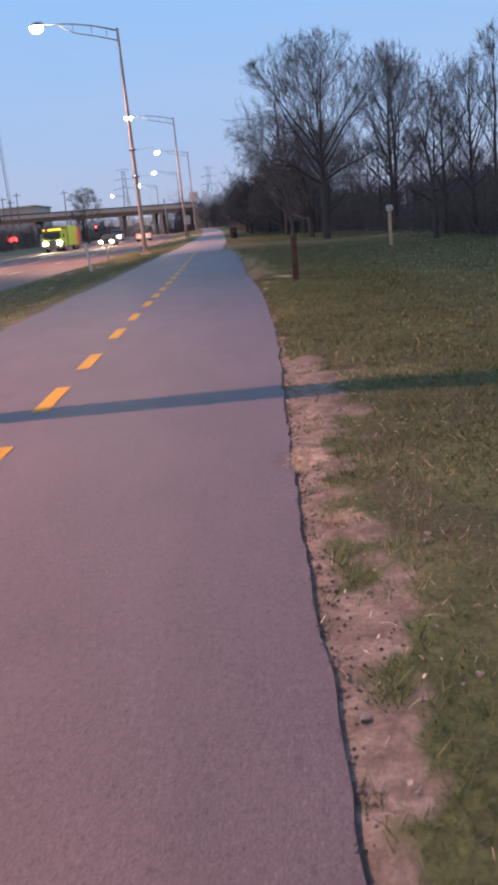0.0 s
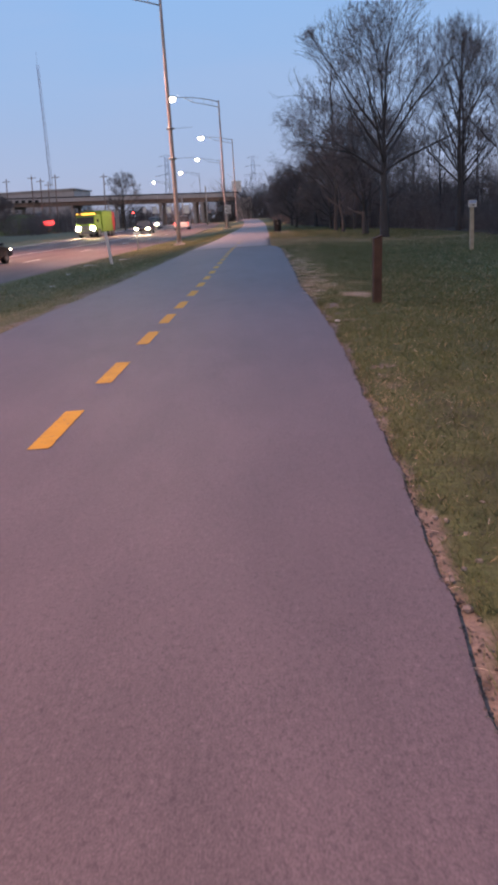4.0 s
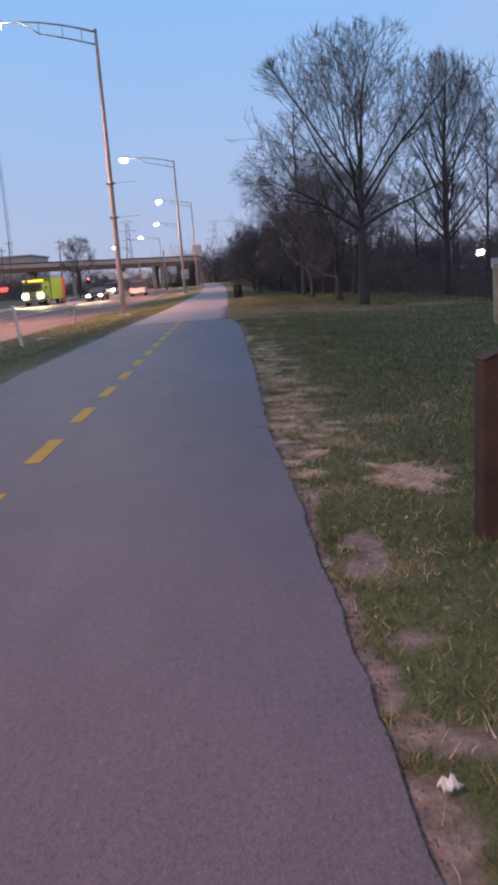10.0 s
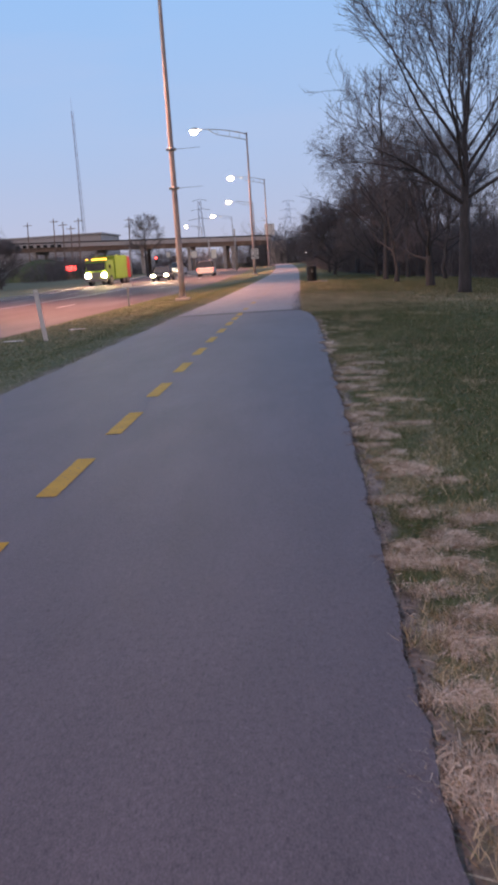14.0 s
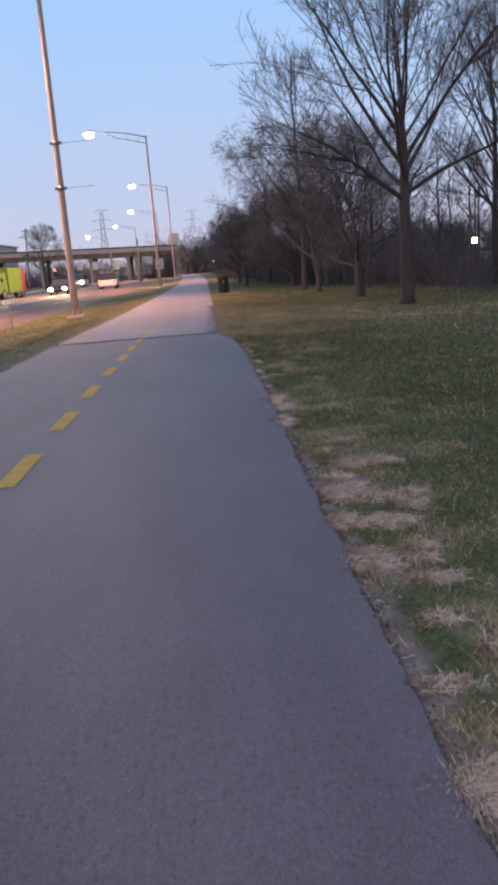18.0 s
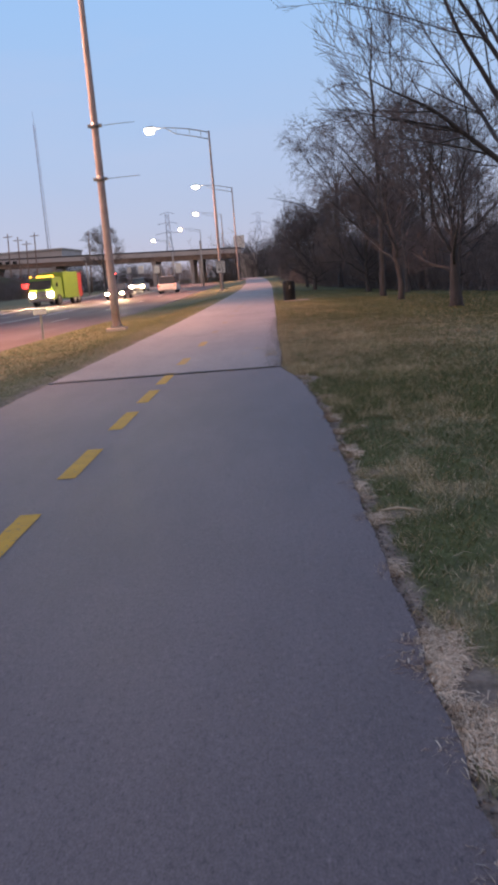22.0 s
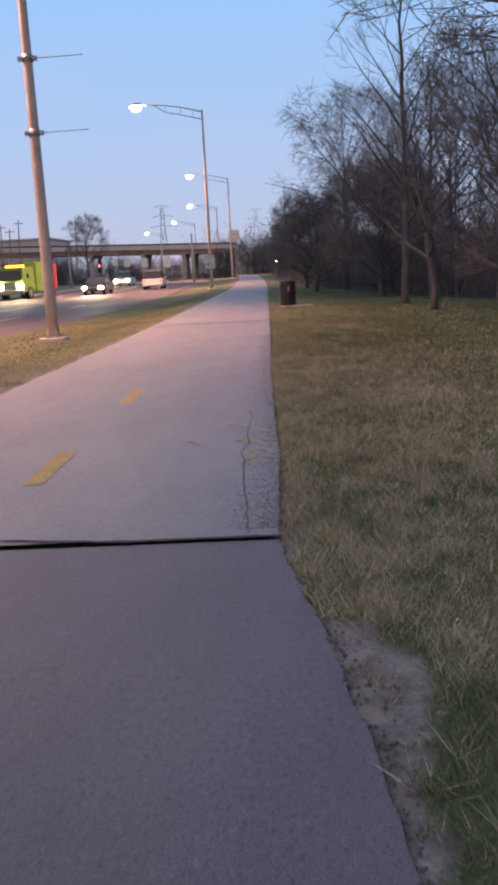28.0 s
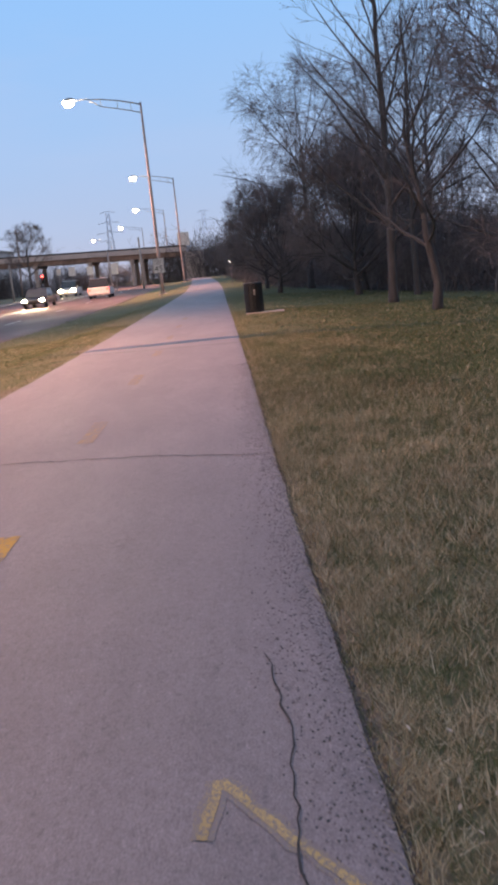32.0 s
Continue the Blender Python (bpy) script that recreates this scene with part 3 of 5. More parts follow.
ground_sheet()


# ---------------------------------------------------------------- paved strips
def strip(name, ys, left, right, lift, skirt, material, label, category, columns=10, crown=0.0):
    V, F = [], []
    n = columns + 3
    for y in ys:
        l, r = left(y), right(y)
        z = lift(y)
        V.append((l - 0.02, y, z - skirt))
        for k in range(columns + 1):
            u = k / columns
            V.append((l + (r - l) * u, y, z + crown * (1 - (2 * u - 1) ** 2)))
        V.append((r + 0.02, y, z - skirt))
    for j in range(len(ys) - 1):
        for i in range(n - 1):
            F.append((j * n + i, j * n + i + 1, (j + 1) * n + i + 1, (j + 1) * n + i))
    ob = thing(name, V, F, material, smooth=False)
    return tagged(ob, label, category, kind="structure")


strip("path_asphalt", np.arange(-20, 49.96, 0.1), left_edge, right_edge, rise, 0.1, ASPHALT,
      "dark asphalt walking path with a crumbling edge", "path")
strip("path_old", np.concatenate([np.arange(49.95, 80, 0.1), np.arange(80, 200, 2.0)]), left_edge, right_edge,
      lambda y: rise(y) + 0.008, 0.1, OLD_ASPHALT, "paler old asphalt stretch of the path", "path")
strip("road", np.concatenate([np.arange(-60, 110, 5.0), np.arange(110, 420, 4.0)]), road_far, road_near,
      lambda y: rise(y) - 0.33, 0.3, ROAD, "four-lane asphalt road, damp and reddish under the lamps", "road", 14, 0.06)

# ---------------------------------------------------------------- paint on the path
DASH_TOPS = [11.7, 13.6, 15.5, 17.45, 19.3, 21.47, 23.38, 25.4, 27.1, 28.75, 30.6, 32.4, 34.15, 35.92, 37.75, 39.6, 41.46, 43.32, 45.12, 46.9, 48.45, 50.02, 52.05, 55.2, 58.48, 61.88, 65.25, 68.6, 72.0, 75.4]


def dash(y1, y0):
    x = along(((15, -1.49), (24, -1.47), (30, -1.44), (36, -1.46), (44, -1.54), (50, -1.56), (56, -1.52), (62, -1.51)), y1) + 0.0
    n = 10
    z = lambda y: rise(y) + (0.0110 if y > 49.94 else 0.0035)
    V, F = [], []
    for i in range(n + 1):
        y = y0 + (y1 - y0) * i / n
        for s in (-1, 1):
            V.append((x + s * 0.062 + 0.006 * noise.noise((s, y * 9, 1)), y, z(y)))
    F = [(2 * i, 2 * i + 1, 2 * i + 3, 2 * i + 2) for i in range(n)]
    old = y0 > 49.95
    ob = thing("centre_dash", V, F, (FAINT_YELLOW if y0 > 56.5 else WORN_YELLOW) if old else YELLOW)
    return tagged(ob, "faded yellow painted centre-line dash, much worn" if old else "yellow painted centre-line dash, slightly worn", "road marking", "centre-line dashes")


for top in DASH_TOPS:
    if abs(top - 50.02) < 0.1:
        dash(49.9, 48.98)
        dash(50.08, 50.0)
    else:
        dash(top, top - 0.95)


def ribbon(name, pts, width, z, material, wobble=0.3, seed=0):
    rnd = random.Random(seed)
    V, F = [], []
    P = [Vector(p) for p in pts]
    fine = []
    for a, b in zip(P, P[1:]):
        k = max(2, int((b - a).length / 0.04))
        fine += [a.lerp(b, i / k) for i in range(k)]
    fine.append(P[-1])
    for i, p in enumerate(fine):
        d = (fine[min(i + 1, len(fine) - 1)] - fine[max(i - 1, 0)]).normalized()
        s = Vector((-d.y, d.x))
        q = p + s * rnd.uniform(-1, 1) * width * wobble
        w = width * rnd.uniform(0.55, 1.2) * 0.5
        for e in (-1, 1):
            c = q + s * e * w
            V.append((c.x, c.y, rise(c.y) + z))
    F = [(2 * i, 2 * i + 1, 2 * i + 3, 2 * i + 2) for i in range(len(fine) - 1)]
    return thing(name, V, F, material)


tagged(ribbon("tar_seam", [(-3.2, 50.05), (-2.3, 50.0), (-1.5, 50.02), (-0.8, 49.92), (-0.08, 49.93)], 0.030, 0.0125, TAR, 0.2, 1),
       "black tar seam between the two asphalt surfaces", "seam", kind="structure")
tagged(ribbon("edge_crack", [(-0.23, 49.98), (-0.29, 51.03), (-0.30, 51.5), (-0.33, 51.8), (-0.29, 52.06), (-0.31, 52.4), (-0.29, 53.15), (-0.33, 53.6)], 0.006, 0.0125, CRACK_AND_SHADOW, 1.3, 2),
       "jagged dark crack running along the old asphalt", "crack", kind="structure")
tagged(ribbon("cross_crack_and_shadow", [(-3.0, 57.15), (-1.84, 57.0), (-0.95, 56.8), (-0.35, 56.55), (-0.16, 56.5)], 0.014, 0.0125, CRACK_AND_SHADOW, 1.6, 3),
       "thin dark line across the old asphalt, the nearer a crack, the farther a painted pole shadow", "crack", kind="structure")
# the lamp pole's shadow, painted as a dark ribbon across the path
tagged(ribbon("cross_crack_and_shadow", [(-2.9, 65.8), (-1.6, 65.5), (-0.2, 65.25)], 0.03, 0.0125, CRACK_AND_SHADOW, 0.9, 4),
       "thin dark line across the old asphalt, the nearer a crack, the farther a painted pole shadow", "crack", kind="structure")


def lettering(text, size, m, material, name="lettering", parent=None, bold=0.0):
    c = bpy.data.curves.new(name, "FONT")
    c.body = text
    c.size = size
    c.align_x = "CENTER"
    c.align_y = "CENTER"
    c.offset = bold
    tmp = bpy.data.objects.new(name, c)
    me = bpy.data.meshes.new_from_object(tmp)
    bpy.data.objects.remove(tmp)
    me.materials.clear()
    me.materials.append(material)
    ob = new(name, me)
    ob.matrix_basis = m
    if parent:
        ob.parent = parent
    return ob


def spray_marks():
    root = empty("utility_marking", -0.27, 51.82, 0.0)
    tagged(root, "faded yellow spray-painted gas line marking and arrow", "road marking")
    lettering("GAS", 0.25, pose(0.035, -0.15, 0.0100, 0, 0, -95), OVERSPRAY, "overspray", root, 0.006)
    lettering("GAS", 0.25, pose(0.035, -0.15, 0.0112, 0, 0, -95), SPRAY, "lettering", root, -0.003)
    strokes = ([(-0.24, 0.92), (-0.2, 1.13)], [(-0.2, 1.13), (-0.04, 0.88), (0.11, 0.68)], [(-0.1, 0.40), (0.03, 0.42), (0.16, 0.37)],
               [(-0.1, 0.36), (0.05, 0.30), (0.10, 0.18)], [(-0.46, 0.45), (-0.40, 0.38), (-0.36, 0.25)])
    for i, pts in enumerate(strokes):
        for kind, wide, z, mat in (("overspray", 0.058, 0.0096 + 0.0002 * i, OVERSPRAY), ("spray_stroke", 0.026, 0.0108 + 0.0002 * i, SPRAY)):
            r = ribbon(kind, [(p[0] - 0.27, p[1] + 51.82) for p in pts], wide, z, mat, 0.12, int(pts[0][1] * 100))
            r.parent = root
            r.matrix_parent_inverse = root.matrix_basis.inverted()


spray_marks()


# ---------------------------------------------------------------- road markings and kerb
def road_line(y0, y1, off, width=0.12, label="white painted lane dash on the road"):
    ys = np.arange(y0, y1 + 0.01, max(1.0, (y1 - y0) / 60))
    if len(ys) < 2:
        ys = np.array([y0, y1])
    V, F = [], []
    for y in ys:
        x = road_near(y) - off
        u = 2 * off / 14.4 - 1
        z = rise(y) - 0.325 + 0.06 * (1 - u * u)
        V += [(x - width / 2, y, z), (x + width / 2, y, z)]
    F = [(2 * i, 2 * i + 1, 2 * i + 3, 2 * i + 2) for i in range(len(ys) - 1)]
    ob = thing("lane_line", V, F, WHITE_LINE)
    return tagged(ob, label, "road marking", "white road lines")


road_line(-40, 260, 13.8, 0.15, "long white painted edge line of the road")
for off in (3.6, 10.4):
    for y in np.arange(20, 200, 12.0):
        road_line(float(y), float(y) + 3.2, off)
road_line(-40, 230, 7.1, 0.14, "long white painted line along the road")


def kerb(name, line, h=0.16, w=0.3):
    V, F = [], []
    ys = np.concatenate([np.arange(-40, 110, 4.0), np.arange(110, 300, 4.0)])
    for y in ys:
        x = line(y)
        z = rise(y) - 0.36
        V += [(x, y, z - 0.1), (x + 0.02, y, z + h), (x - w, y, z + h), (x - w, y, z - 0.1)]
    for j in range(len(ys) - 1):
        for i in range(3):
            F.append((j * 4 + i, j * 4 + i + 1, (j + 1) * 4 + i + 1, (j + 1) * 4 + i))
    return tagged(thing(name, V, F, CONCRETE), "pale concrete kerb along the far side of the road", "kerb", kind="structure")


kerb("kerb", lambda y: road_far(y) - 0.02)


# ---------------------------------------------------------------- street lamps
def street_lamp(x, y, arm=4.4, reach_y=0.0, height=14.0, banner=False, lit=True, power=0.0, tone=None):
    root = empty("street_lamp", x, y, land(x, y))
    tagged(root, "tall weathered steel street lamp with a long truss arm, lit" if lit else "tall steel street lamp with a long truss arm, unlit", "street lamp", "street lamps along the road")
    part("footing", block(0.62, 0.62, 0.16, (0, 0, -0.06), 0.02), CONCRETE, root, "square concrete footing")
    part("base_plate", block(0.36, 0.36, 0.035, (0, 0, 0.10), 0.006), STEEL, root)
    part("base_cover", block(0.27, 0.27, 0.22, (0, 0, 0.135), 0.03, 0.8), POLE, root)
    for sx in (-1, 1):
        for sy in (-1, 1):
            tube("bolt", [(sx * 0.14, sy * 0.14, 0.12), (sx * 0.14, sy * 0.14, 0.2)], 0.018, STEEL, root, 6)
    hs = [0.13, 1, 4, 8, 11, height]
    tube("pole", [(0, 0, h) for h in hs], [0.142 - 0.068 * h / height for h in hs], POLE, root, 12)
    d = Vector((-arm, reach_y, 0))
    top = [Vector((0, 0, height - 0.1)) + d * u + Vector((0, 0, 0.75 * (1 - (1 - u) ** 2))) for u in (0, 0.15, 0.35, 0.6, 0.8, 1.0)]
    low = [Vector((0, 0, height - 0.65)) + d * u + Vector((0, 0, 0.95 * (1 - (1 - u) ** 1.4))) for u in (0, 0.15, 0.35, 0.6)] + [top[4]]
    tube("upper_arm", top, [0.05, 0.045, 0.04, 0.036, 0.033, 0.03], GALV, root, 8)
    tube("lower_arm", low, [0.04, 0.036, 0.033, 0.03, 0.03], GALV, root, 8)
    for i in (1, 2, 3):
        tube("strut", [low[i], top[i]], 0.018, GALV, root, 6)
    tube("pole_cap", [(0, 0, height), (0, 0, height + 0.05)], [0.09, 0.05], GALV, root, 10)
    end = top[-1]
    u = d.normalized()
    yaw = math.degrees(math.atan2(u.y, u.x))
    bm = bmesh.new()
    bmesh.ops.create_uvsphere(bm, u_segments=16, v_segments=10, radius=0.5)
    for v in bm.verts:
        v.co = Vector((v.co.x * 0.9, v.co.y * 0.42, max(v.co.z, -0.1) * 0.36 * (1.15 - 0.5 * v.co.x)))
    head = part("lamp_head", bm, GALV, root)
    head.matrix_basis = Matrix.Translation(end + u * 0.38) @ pose(0, 0, 0, 0, 0, yaw)
    bm = bmesh.new()
    bmesh.ops.create_uvsphere(bm, u_segments=14, v_segments=8, radius=0.5)
    for v in bm.verts:
        v.co = Vector((v.co.x * 0.84, v.co.y * 0.5, min(v.co.z, 0.0) * 0.8))
    glass = part("lamp_glass", bm, LAMP_GLASS if lit else WHITE_PLASTIC, root, "glowing warm lamp glass" if lit else "unlit lamp glass")
    glass.matrix_basis = Matrix.Translation(end + u * 0.42 + Vector((0, 0, -0.04))) @ pose(0, 0, 0, 0, 0, yaw)
    if banner:
        for z in (4.76, 6.36):
            tube("band", [(0, 0, z - 0.07), (0, 0, z + 0.07)], 0.135, STEEL, root, 12, "steel clamp band")
            for sx in (-1, 1):
                part("bracket", block(0.12, 0.1, 0.1, (sx * 0.16, 0, z - 0.05), 0.015), STEEL, root)
            tube("banner_rod", [(0.2, 0, z), (1.25, 0, z + 0.02)], 0.009, STEEL, root, 6, "thin horizontal banner rod")
    if power:
        li = bpy.data.lights.new("street_light", "SPOT")
        li.energy = power
        li.color = LAMP_COLOUR
        li.spot_size = radians(126)
        li.spot_blend = 0.85
        li.shadow_soft_size = 0.04
        o = new("street_light", li)
        o.matrix_basis = Matrix.Translation(Vector((x, y, land(x, y))) + end + u * 0.42 + Vector((0, 0, -0.56)))
    return root


street_lamp(-5.25, 16.55, 4.4, 0.15, 13.3, power=LAMP_POWER * 0.85)
street_lamp(-5.37, 66.75, 4.4, 0.15, 13.3, banner=True, power=LAMP_POWER)
street_lamp(-4.95, 116, 4.7, 0.2, 13.5, power=LAMP_POWER)
street_lamp(-5.6, 168, 4.8, 0.2, 13.4, power=LAMP_POWER)
street_lamp(-10.4, 219, 4.8, 0.2, 13.3, power=LAMP_POWER * 0.7)
street_lamp(-19.2, 270, 4.8, 0.3, 13.3)
street_lamp(-33.4, 320, 4.8, 0.3, 13.3)
street_lamp(-5.25, -34, 4.4, 0.15, 13.3, power=LAMP_POWER)


# ---------------------------------------------------------------- posts, signs, bin
def steel_post():
    root = empty("marker_post", 1.2, 27.25, land(1.2, 27.25))
    tagged(root, "rusty brown square steel post with a slanted top, in the lawn", "post")
    bm = block(0.108, 0.10, 0.86, (0, 0, -0.04), 0.008)
    for v in bm.verts:
        if v.co.z > 0.5:
            v.co.z += 0.35 * (v.co.x) + 0.0
        v.co.x += 0.03 * v.co.z
    part("post", bm, RUST_POST, root)
    bm = block(0.122, 0.112, 0.008, (0, 0, 0), 0.002)
    bmesh.ops.rotate(bm, verts=bm.verts, matrix=Matrix.Rotation(-0.335, 3, "Y"))
    bmesh.ops.translate(bm, verts=bm.verts, vec=(0.025, 0, 0.822))
    part("cap", bm, RUST_POST, root)
    root.rotation_euler = (0, 0, radians(8))


steel_post()


def delineator(x, y, h, lean):
    root = empty("delineator_post", x, y, land(x, y))
    tagged(root, "white plastic marker post leaning on the grass verge", "post")
    bm = block(0.1, 0.03, h + 0.05, (0, 0, -0.05), 0.008)
    part("post", bm, WHITE_PLASTIC, root)
    part("cap", block(0.105, 0.035, 0.07, (0, 0, h - 0.02), 0.01), SIGN_WHITE, root)
    root.rotation_euler = (0, radians(-lean), 0)


delineator(-6.05, 48.4, 1.12, 6)


def lawn_sign():
    x, y = 5.9, 42.6
    root = empty("lawn_sign", x, y, land(x, y))
    tagged(root, "pale timber post with a small blue and white sign", "sign")
    part("post", block(0.11, 0.11, 1.42, (0, 0, -0.05), 0.01), WOOD_POST, root)
    part("panel", block(0.24, 0.03, 0.2, (0.0, -0.075, 1.22), 0.008), SIGN_WHITE, root)
    part("panel_band", block(0.22, 0.008, 0.08, (0.0, -0.093, 1.33), 0.002), SIGN_BLUE, root, "blue band on the sign")
    for i in range(2):
        part("text_bar", block(0.15, 0.005, 0.014, (0.0, -0.0915, 1.245 + 0.035 * i)), SIGN_BLACK, root)


lawn_sign()


def speed_sign():
    x, y = -4.13, 103.4
    root = empty("speed_limit_sign", x, y, land(x, y))
    tagged(root, "white speed limit sign reading 45 on a steel post", "sign")
    part("post", block(0.07, 0.05, 2.5, (0, 0, -0.1), 0.008), STEEL, root)
    part("plate", block(0.66, 0.012, 0.86, (0, -0.04, 1.45), 0.004), SIGN_WHITE, root)
    for z in (1.47, 2.28):
        part("border", block(0.6, 0.004, 0.018, (0, -0.048, z)), SIGN_BLACK, root)
    for sx in (-0.3, 0.3):
        part("border", block(0.018, 0.004, 0.83, (sx, -0.048, 1.465)), SIGN_BLACK, root)
    for text, size, z in (("SPEED", 0.17, 2.16), ("LIMIT", 0.17, 2.0), ("45", 0.5, 1.69)):
        lettering(text, size, pose(0, -0.05, z, 90, 0, 0), SIGN_BLACK, "lettering", root)


speed_sign()


def verge_marker(x, y):
    root = empty("verge_marker", x, y, land(x, y))
    tagged(root, "short grey post with a small white plate on the verge", "post")
    part("post", block(0.07, 0.05, 0.92, (0, 0, -0.05), 0.008), GALV, root)
    part("plate", block(0.42, 0.03, 0.16, (0, -0.04, 0.8), 0.006), SIGN_WHITE, root)


verge_marker(-7.75, 66.5)


def litter_bin():
    x, y = 0.4, 74.3
    z = land(x, y)
    root = empty("litter_bin", x, y, z)
    root.scale = (0.86, 0.86, 0.86)
    tagged(root, "black slatted litter bin on a small pad by the path", "litter bin")
    part("pad", block(1.2, 0.8, 0.05, (0.3, 0, -0.04), 0.01), CONCRETE, root, "pale concrete pad")
    tube("liner", [(0, 0, 0.04), (0, 0, 0.84)], [0.24, 0.26], BLACK_PLASTIC, root, 18)
    n = 18
    for i in range(n):
        a = 2 * math.pi * i / n
        bm = block(0.07, 0.016, 0.86, (0, 0.285, 0.03), 0.004)
        bmesh.ops.rotate(bm, verts=bm.verts, matrix=Matrix.Rotation(a, 3, "Z"))
        part("slat", bm, BLACK_PLASTIC, root)
    for h in (0.1, 0.8):
        tube("hoop", [(0, 0, h), (0, 0, h + 0.05)], 0.275, BLACK_PLASTIC, root, 20)
    tube("rim", [(0, 0, 0.87), (0, 0, 0.93)], [0.30, 0.27], BLACK_PLASTIC, root, 20)
    part("notice", block(0.05, 0.006, 0.18, (0.02, -0.303, 0.55), 0.002), GALV, root, "small pale notice")


litter_bin()


# ---------------------------------------------------------------- bare trees
def bough(rnd, p, d, length, r0, r1, steps, lift=0.0, wander=0.25):
    pts, rad = [Vector(p)], [r0]
    d = Vector(d).normalized()
    for i in range(steps):
        d = (d + Vector((rnd.uniform(-1, 1), rnd.uniform(-1, 1), rnd.uniform(-1, 1))) * wander + Vector((0, 0, lift))).normalized()
        pts.append(pts[-1] + d * length / steps)
        rad.append(r0 + (r1 - r0) * (i + 1) / steps)
    return pts, rad


def side_way(rnd, d, angle):
    d = d.normalized()
    a = d.cross(Vector((rnd.uniform(-1, 1), rnd.uniform(-1, 1), rnd.uniform(-1, 1)))).normalized()
    return (d * math.cos(angle) + a * math.sin(angle)).normalized()


def crown_gap(p, d, crown):
    """Distance from p along d to the surface of the crown (radius, middle height, half height)."""
    rx, zc, rz = crown
    o = Vector((p.x / rx, p.y / rx, (p.z - zc) / rz))
    v = Vector((d.x / rx, d.y / rx, d.z / rz))
    qa, qb, qc = v.dot(v), o.dot(v), o.dot(o) - 1
    disc = qb * qb - qa * qc
    return max(0.0, (-qb + math.sqrt(disc)) / qa) if disc > 0 and qc < 0 else 0.0


def bare_tree(seed, crown, trunk_h, top_h, base_r, limbs, low, high, counts=(10, 7, 5), angle=(0.5, 0.95), lift=0.03, wander=0.10, droop=0.0, tip=0.005, ratio=0.5, twig=(0.18, 0.42), bend=0.02):
    """A leafless tree: a trunk, limbs rising from low to high degrees, branches, branchlets and twigs inside a crown."""
    rnd = random.Random(seed)
    n = max(4, int(top_h / 0.55))
    line, rad = [Vector((0, 0, -0.12)), Vector((0, 0, 0.12))], [base_r * 1.4, base_r * 1.12]
    for i in range(1, n + 1):
        z = top_h * i / n
        prev = line[-1]
        line.append(Vector((prev.x + rnd.uniform(-1, 1) * bend * (1 + z * 0.25), prev.y + rnd.uniform(-1, 1) * bend * (1 + z * 0.25), z)))
        rad.append(max(tip * 2, base_r * (1.0 - 0.88 * max(0.0, (z - trunk_h * 0.4) / top_h))))
    trunk = tube_data(line, rad, 10)
    limb_meshes, fine = [], []
    phase = rnd.uniform(0, 6.283)

    def offshoots(pts, rr, length, level):
        total = len(pts) - 1
        for c in range(max(1, int(counts[level] * rnd.uniform(0.75, 1.2)))):
            u = rnd.uniform(0.22, 0.98)
            k = min(int(u * total), total - 1)
            p = pts[k].lerp(pts[k + 1], u * total - k)
            d0 = (pts[k + 1] - pts[k]).normalized()
            d = side_way(rnd, d0, rnd.uniform(*angle))
            d = (d + Vector((0, 0, 0.18 - droop))).normalized()
            here = rr[k] + (rr[k + 1] - rr[k]) * (u * total - k)
            if level == 2:
                b, br = bough(rnd, p, d, rnd.uniform(*twig), tip, tip * 0.5, 2 if droop else 1, lift - droop * 1.6, 0.12)
                fine.append(tube_data(b, br, 3, False))
                continue
            reach = min(length * ratio * (1.15 - 0.55 * u), crown_gap(p, d, crown) * rnd.uniform(0.8, 1.08) + 0.12)
            if reach < 0.22:
                continue
            steps = 4 if level == 0 else 3
            b, br = bough(rnd, p, d, reach, max(tip * 1.2, here * (0.42 if level == 0 else 0.4)), tip * 1.05, steps, lift - droop * (0.5 + level * 0.4), wander)
            if level == 0:
                shoots.append(tube_data(b, br, 4, False))
            else:
                fine.append(tube_data(b, br, 3, False))
            offshoots(b, br, reach, level + 1)

    for i in range(limbs):
        f = (i + rnd.uniform(-0.3, 0.3)) / max(1, limbs - 1)
        f = min(1.0, max(0.0, f))
        z = trunk_h + (top_h - trunk_h) * f * 0.97
        k = min(n, max(1, 1 + int(z / top_h * n)))
        p = line[k].lerp(line[k + 1], min(1.0, max(0.0, z / top_h * n - k + 1))) if k < n + 1 else line[-1]
        here = rad[k]
        e = radians(low + (high - low) * f + rnd.uniform(-8, 8))
        w = phase + i * 2.39996 + rnd.uniform(-0.35, 0.35)
        d = Vector((math.cos(w) * math.cos(e), math.sin(w) * math.cos(e), math.sin(e)))
        length = max(0.4, crown_gap(p, d, crown) * rnd.uniform(0.86, 1.04))
        pts, rr = bough(rnd, p, d, length, here * rnd.uniform(0.38, 0.56), tip * 1.5, max(5, int(length / 0.4)), lift * 0.5, wander * 0.7)
        shoots = [tube_data(pts, rr, 6, False)]
        offshoots(pts, rr, length, 0)
        limb_meshes.append(mesh_of("limb", *merge(shoots), BARK, True))
    out = [("trunk", mesh_of("trunk", *trunk, BARK, True))]
    out += [("limb", m) for m in limb_meshes]
    out.append(("crown", mesh_of("crown", *merge(fine), TWIG)))
    return out


def tree_from(meshes, x, y, turn=0.0, scale=1.0, label="bare grey-brown tree in winter", group=""):
    root = empty("tree", x, y, land(x, y))
    root.scale = (scale,) * 3
    root.rotation_euler = (0, 0, radians(turn))
    tagged(root, label, "tree", group)
    for n, me in meshes:
        o = new(n, me)
        o.parent = root
    return root


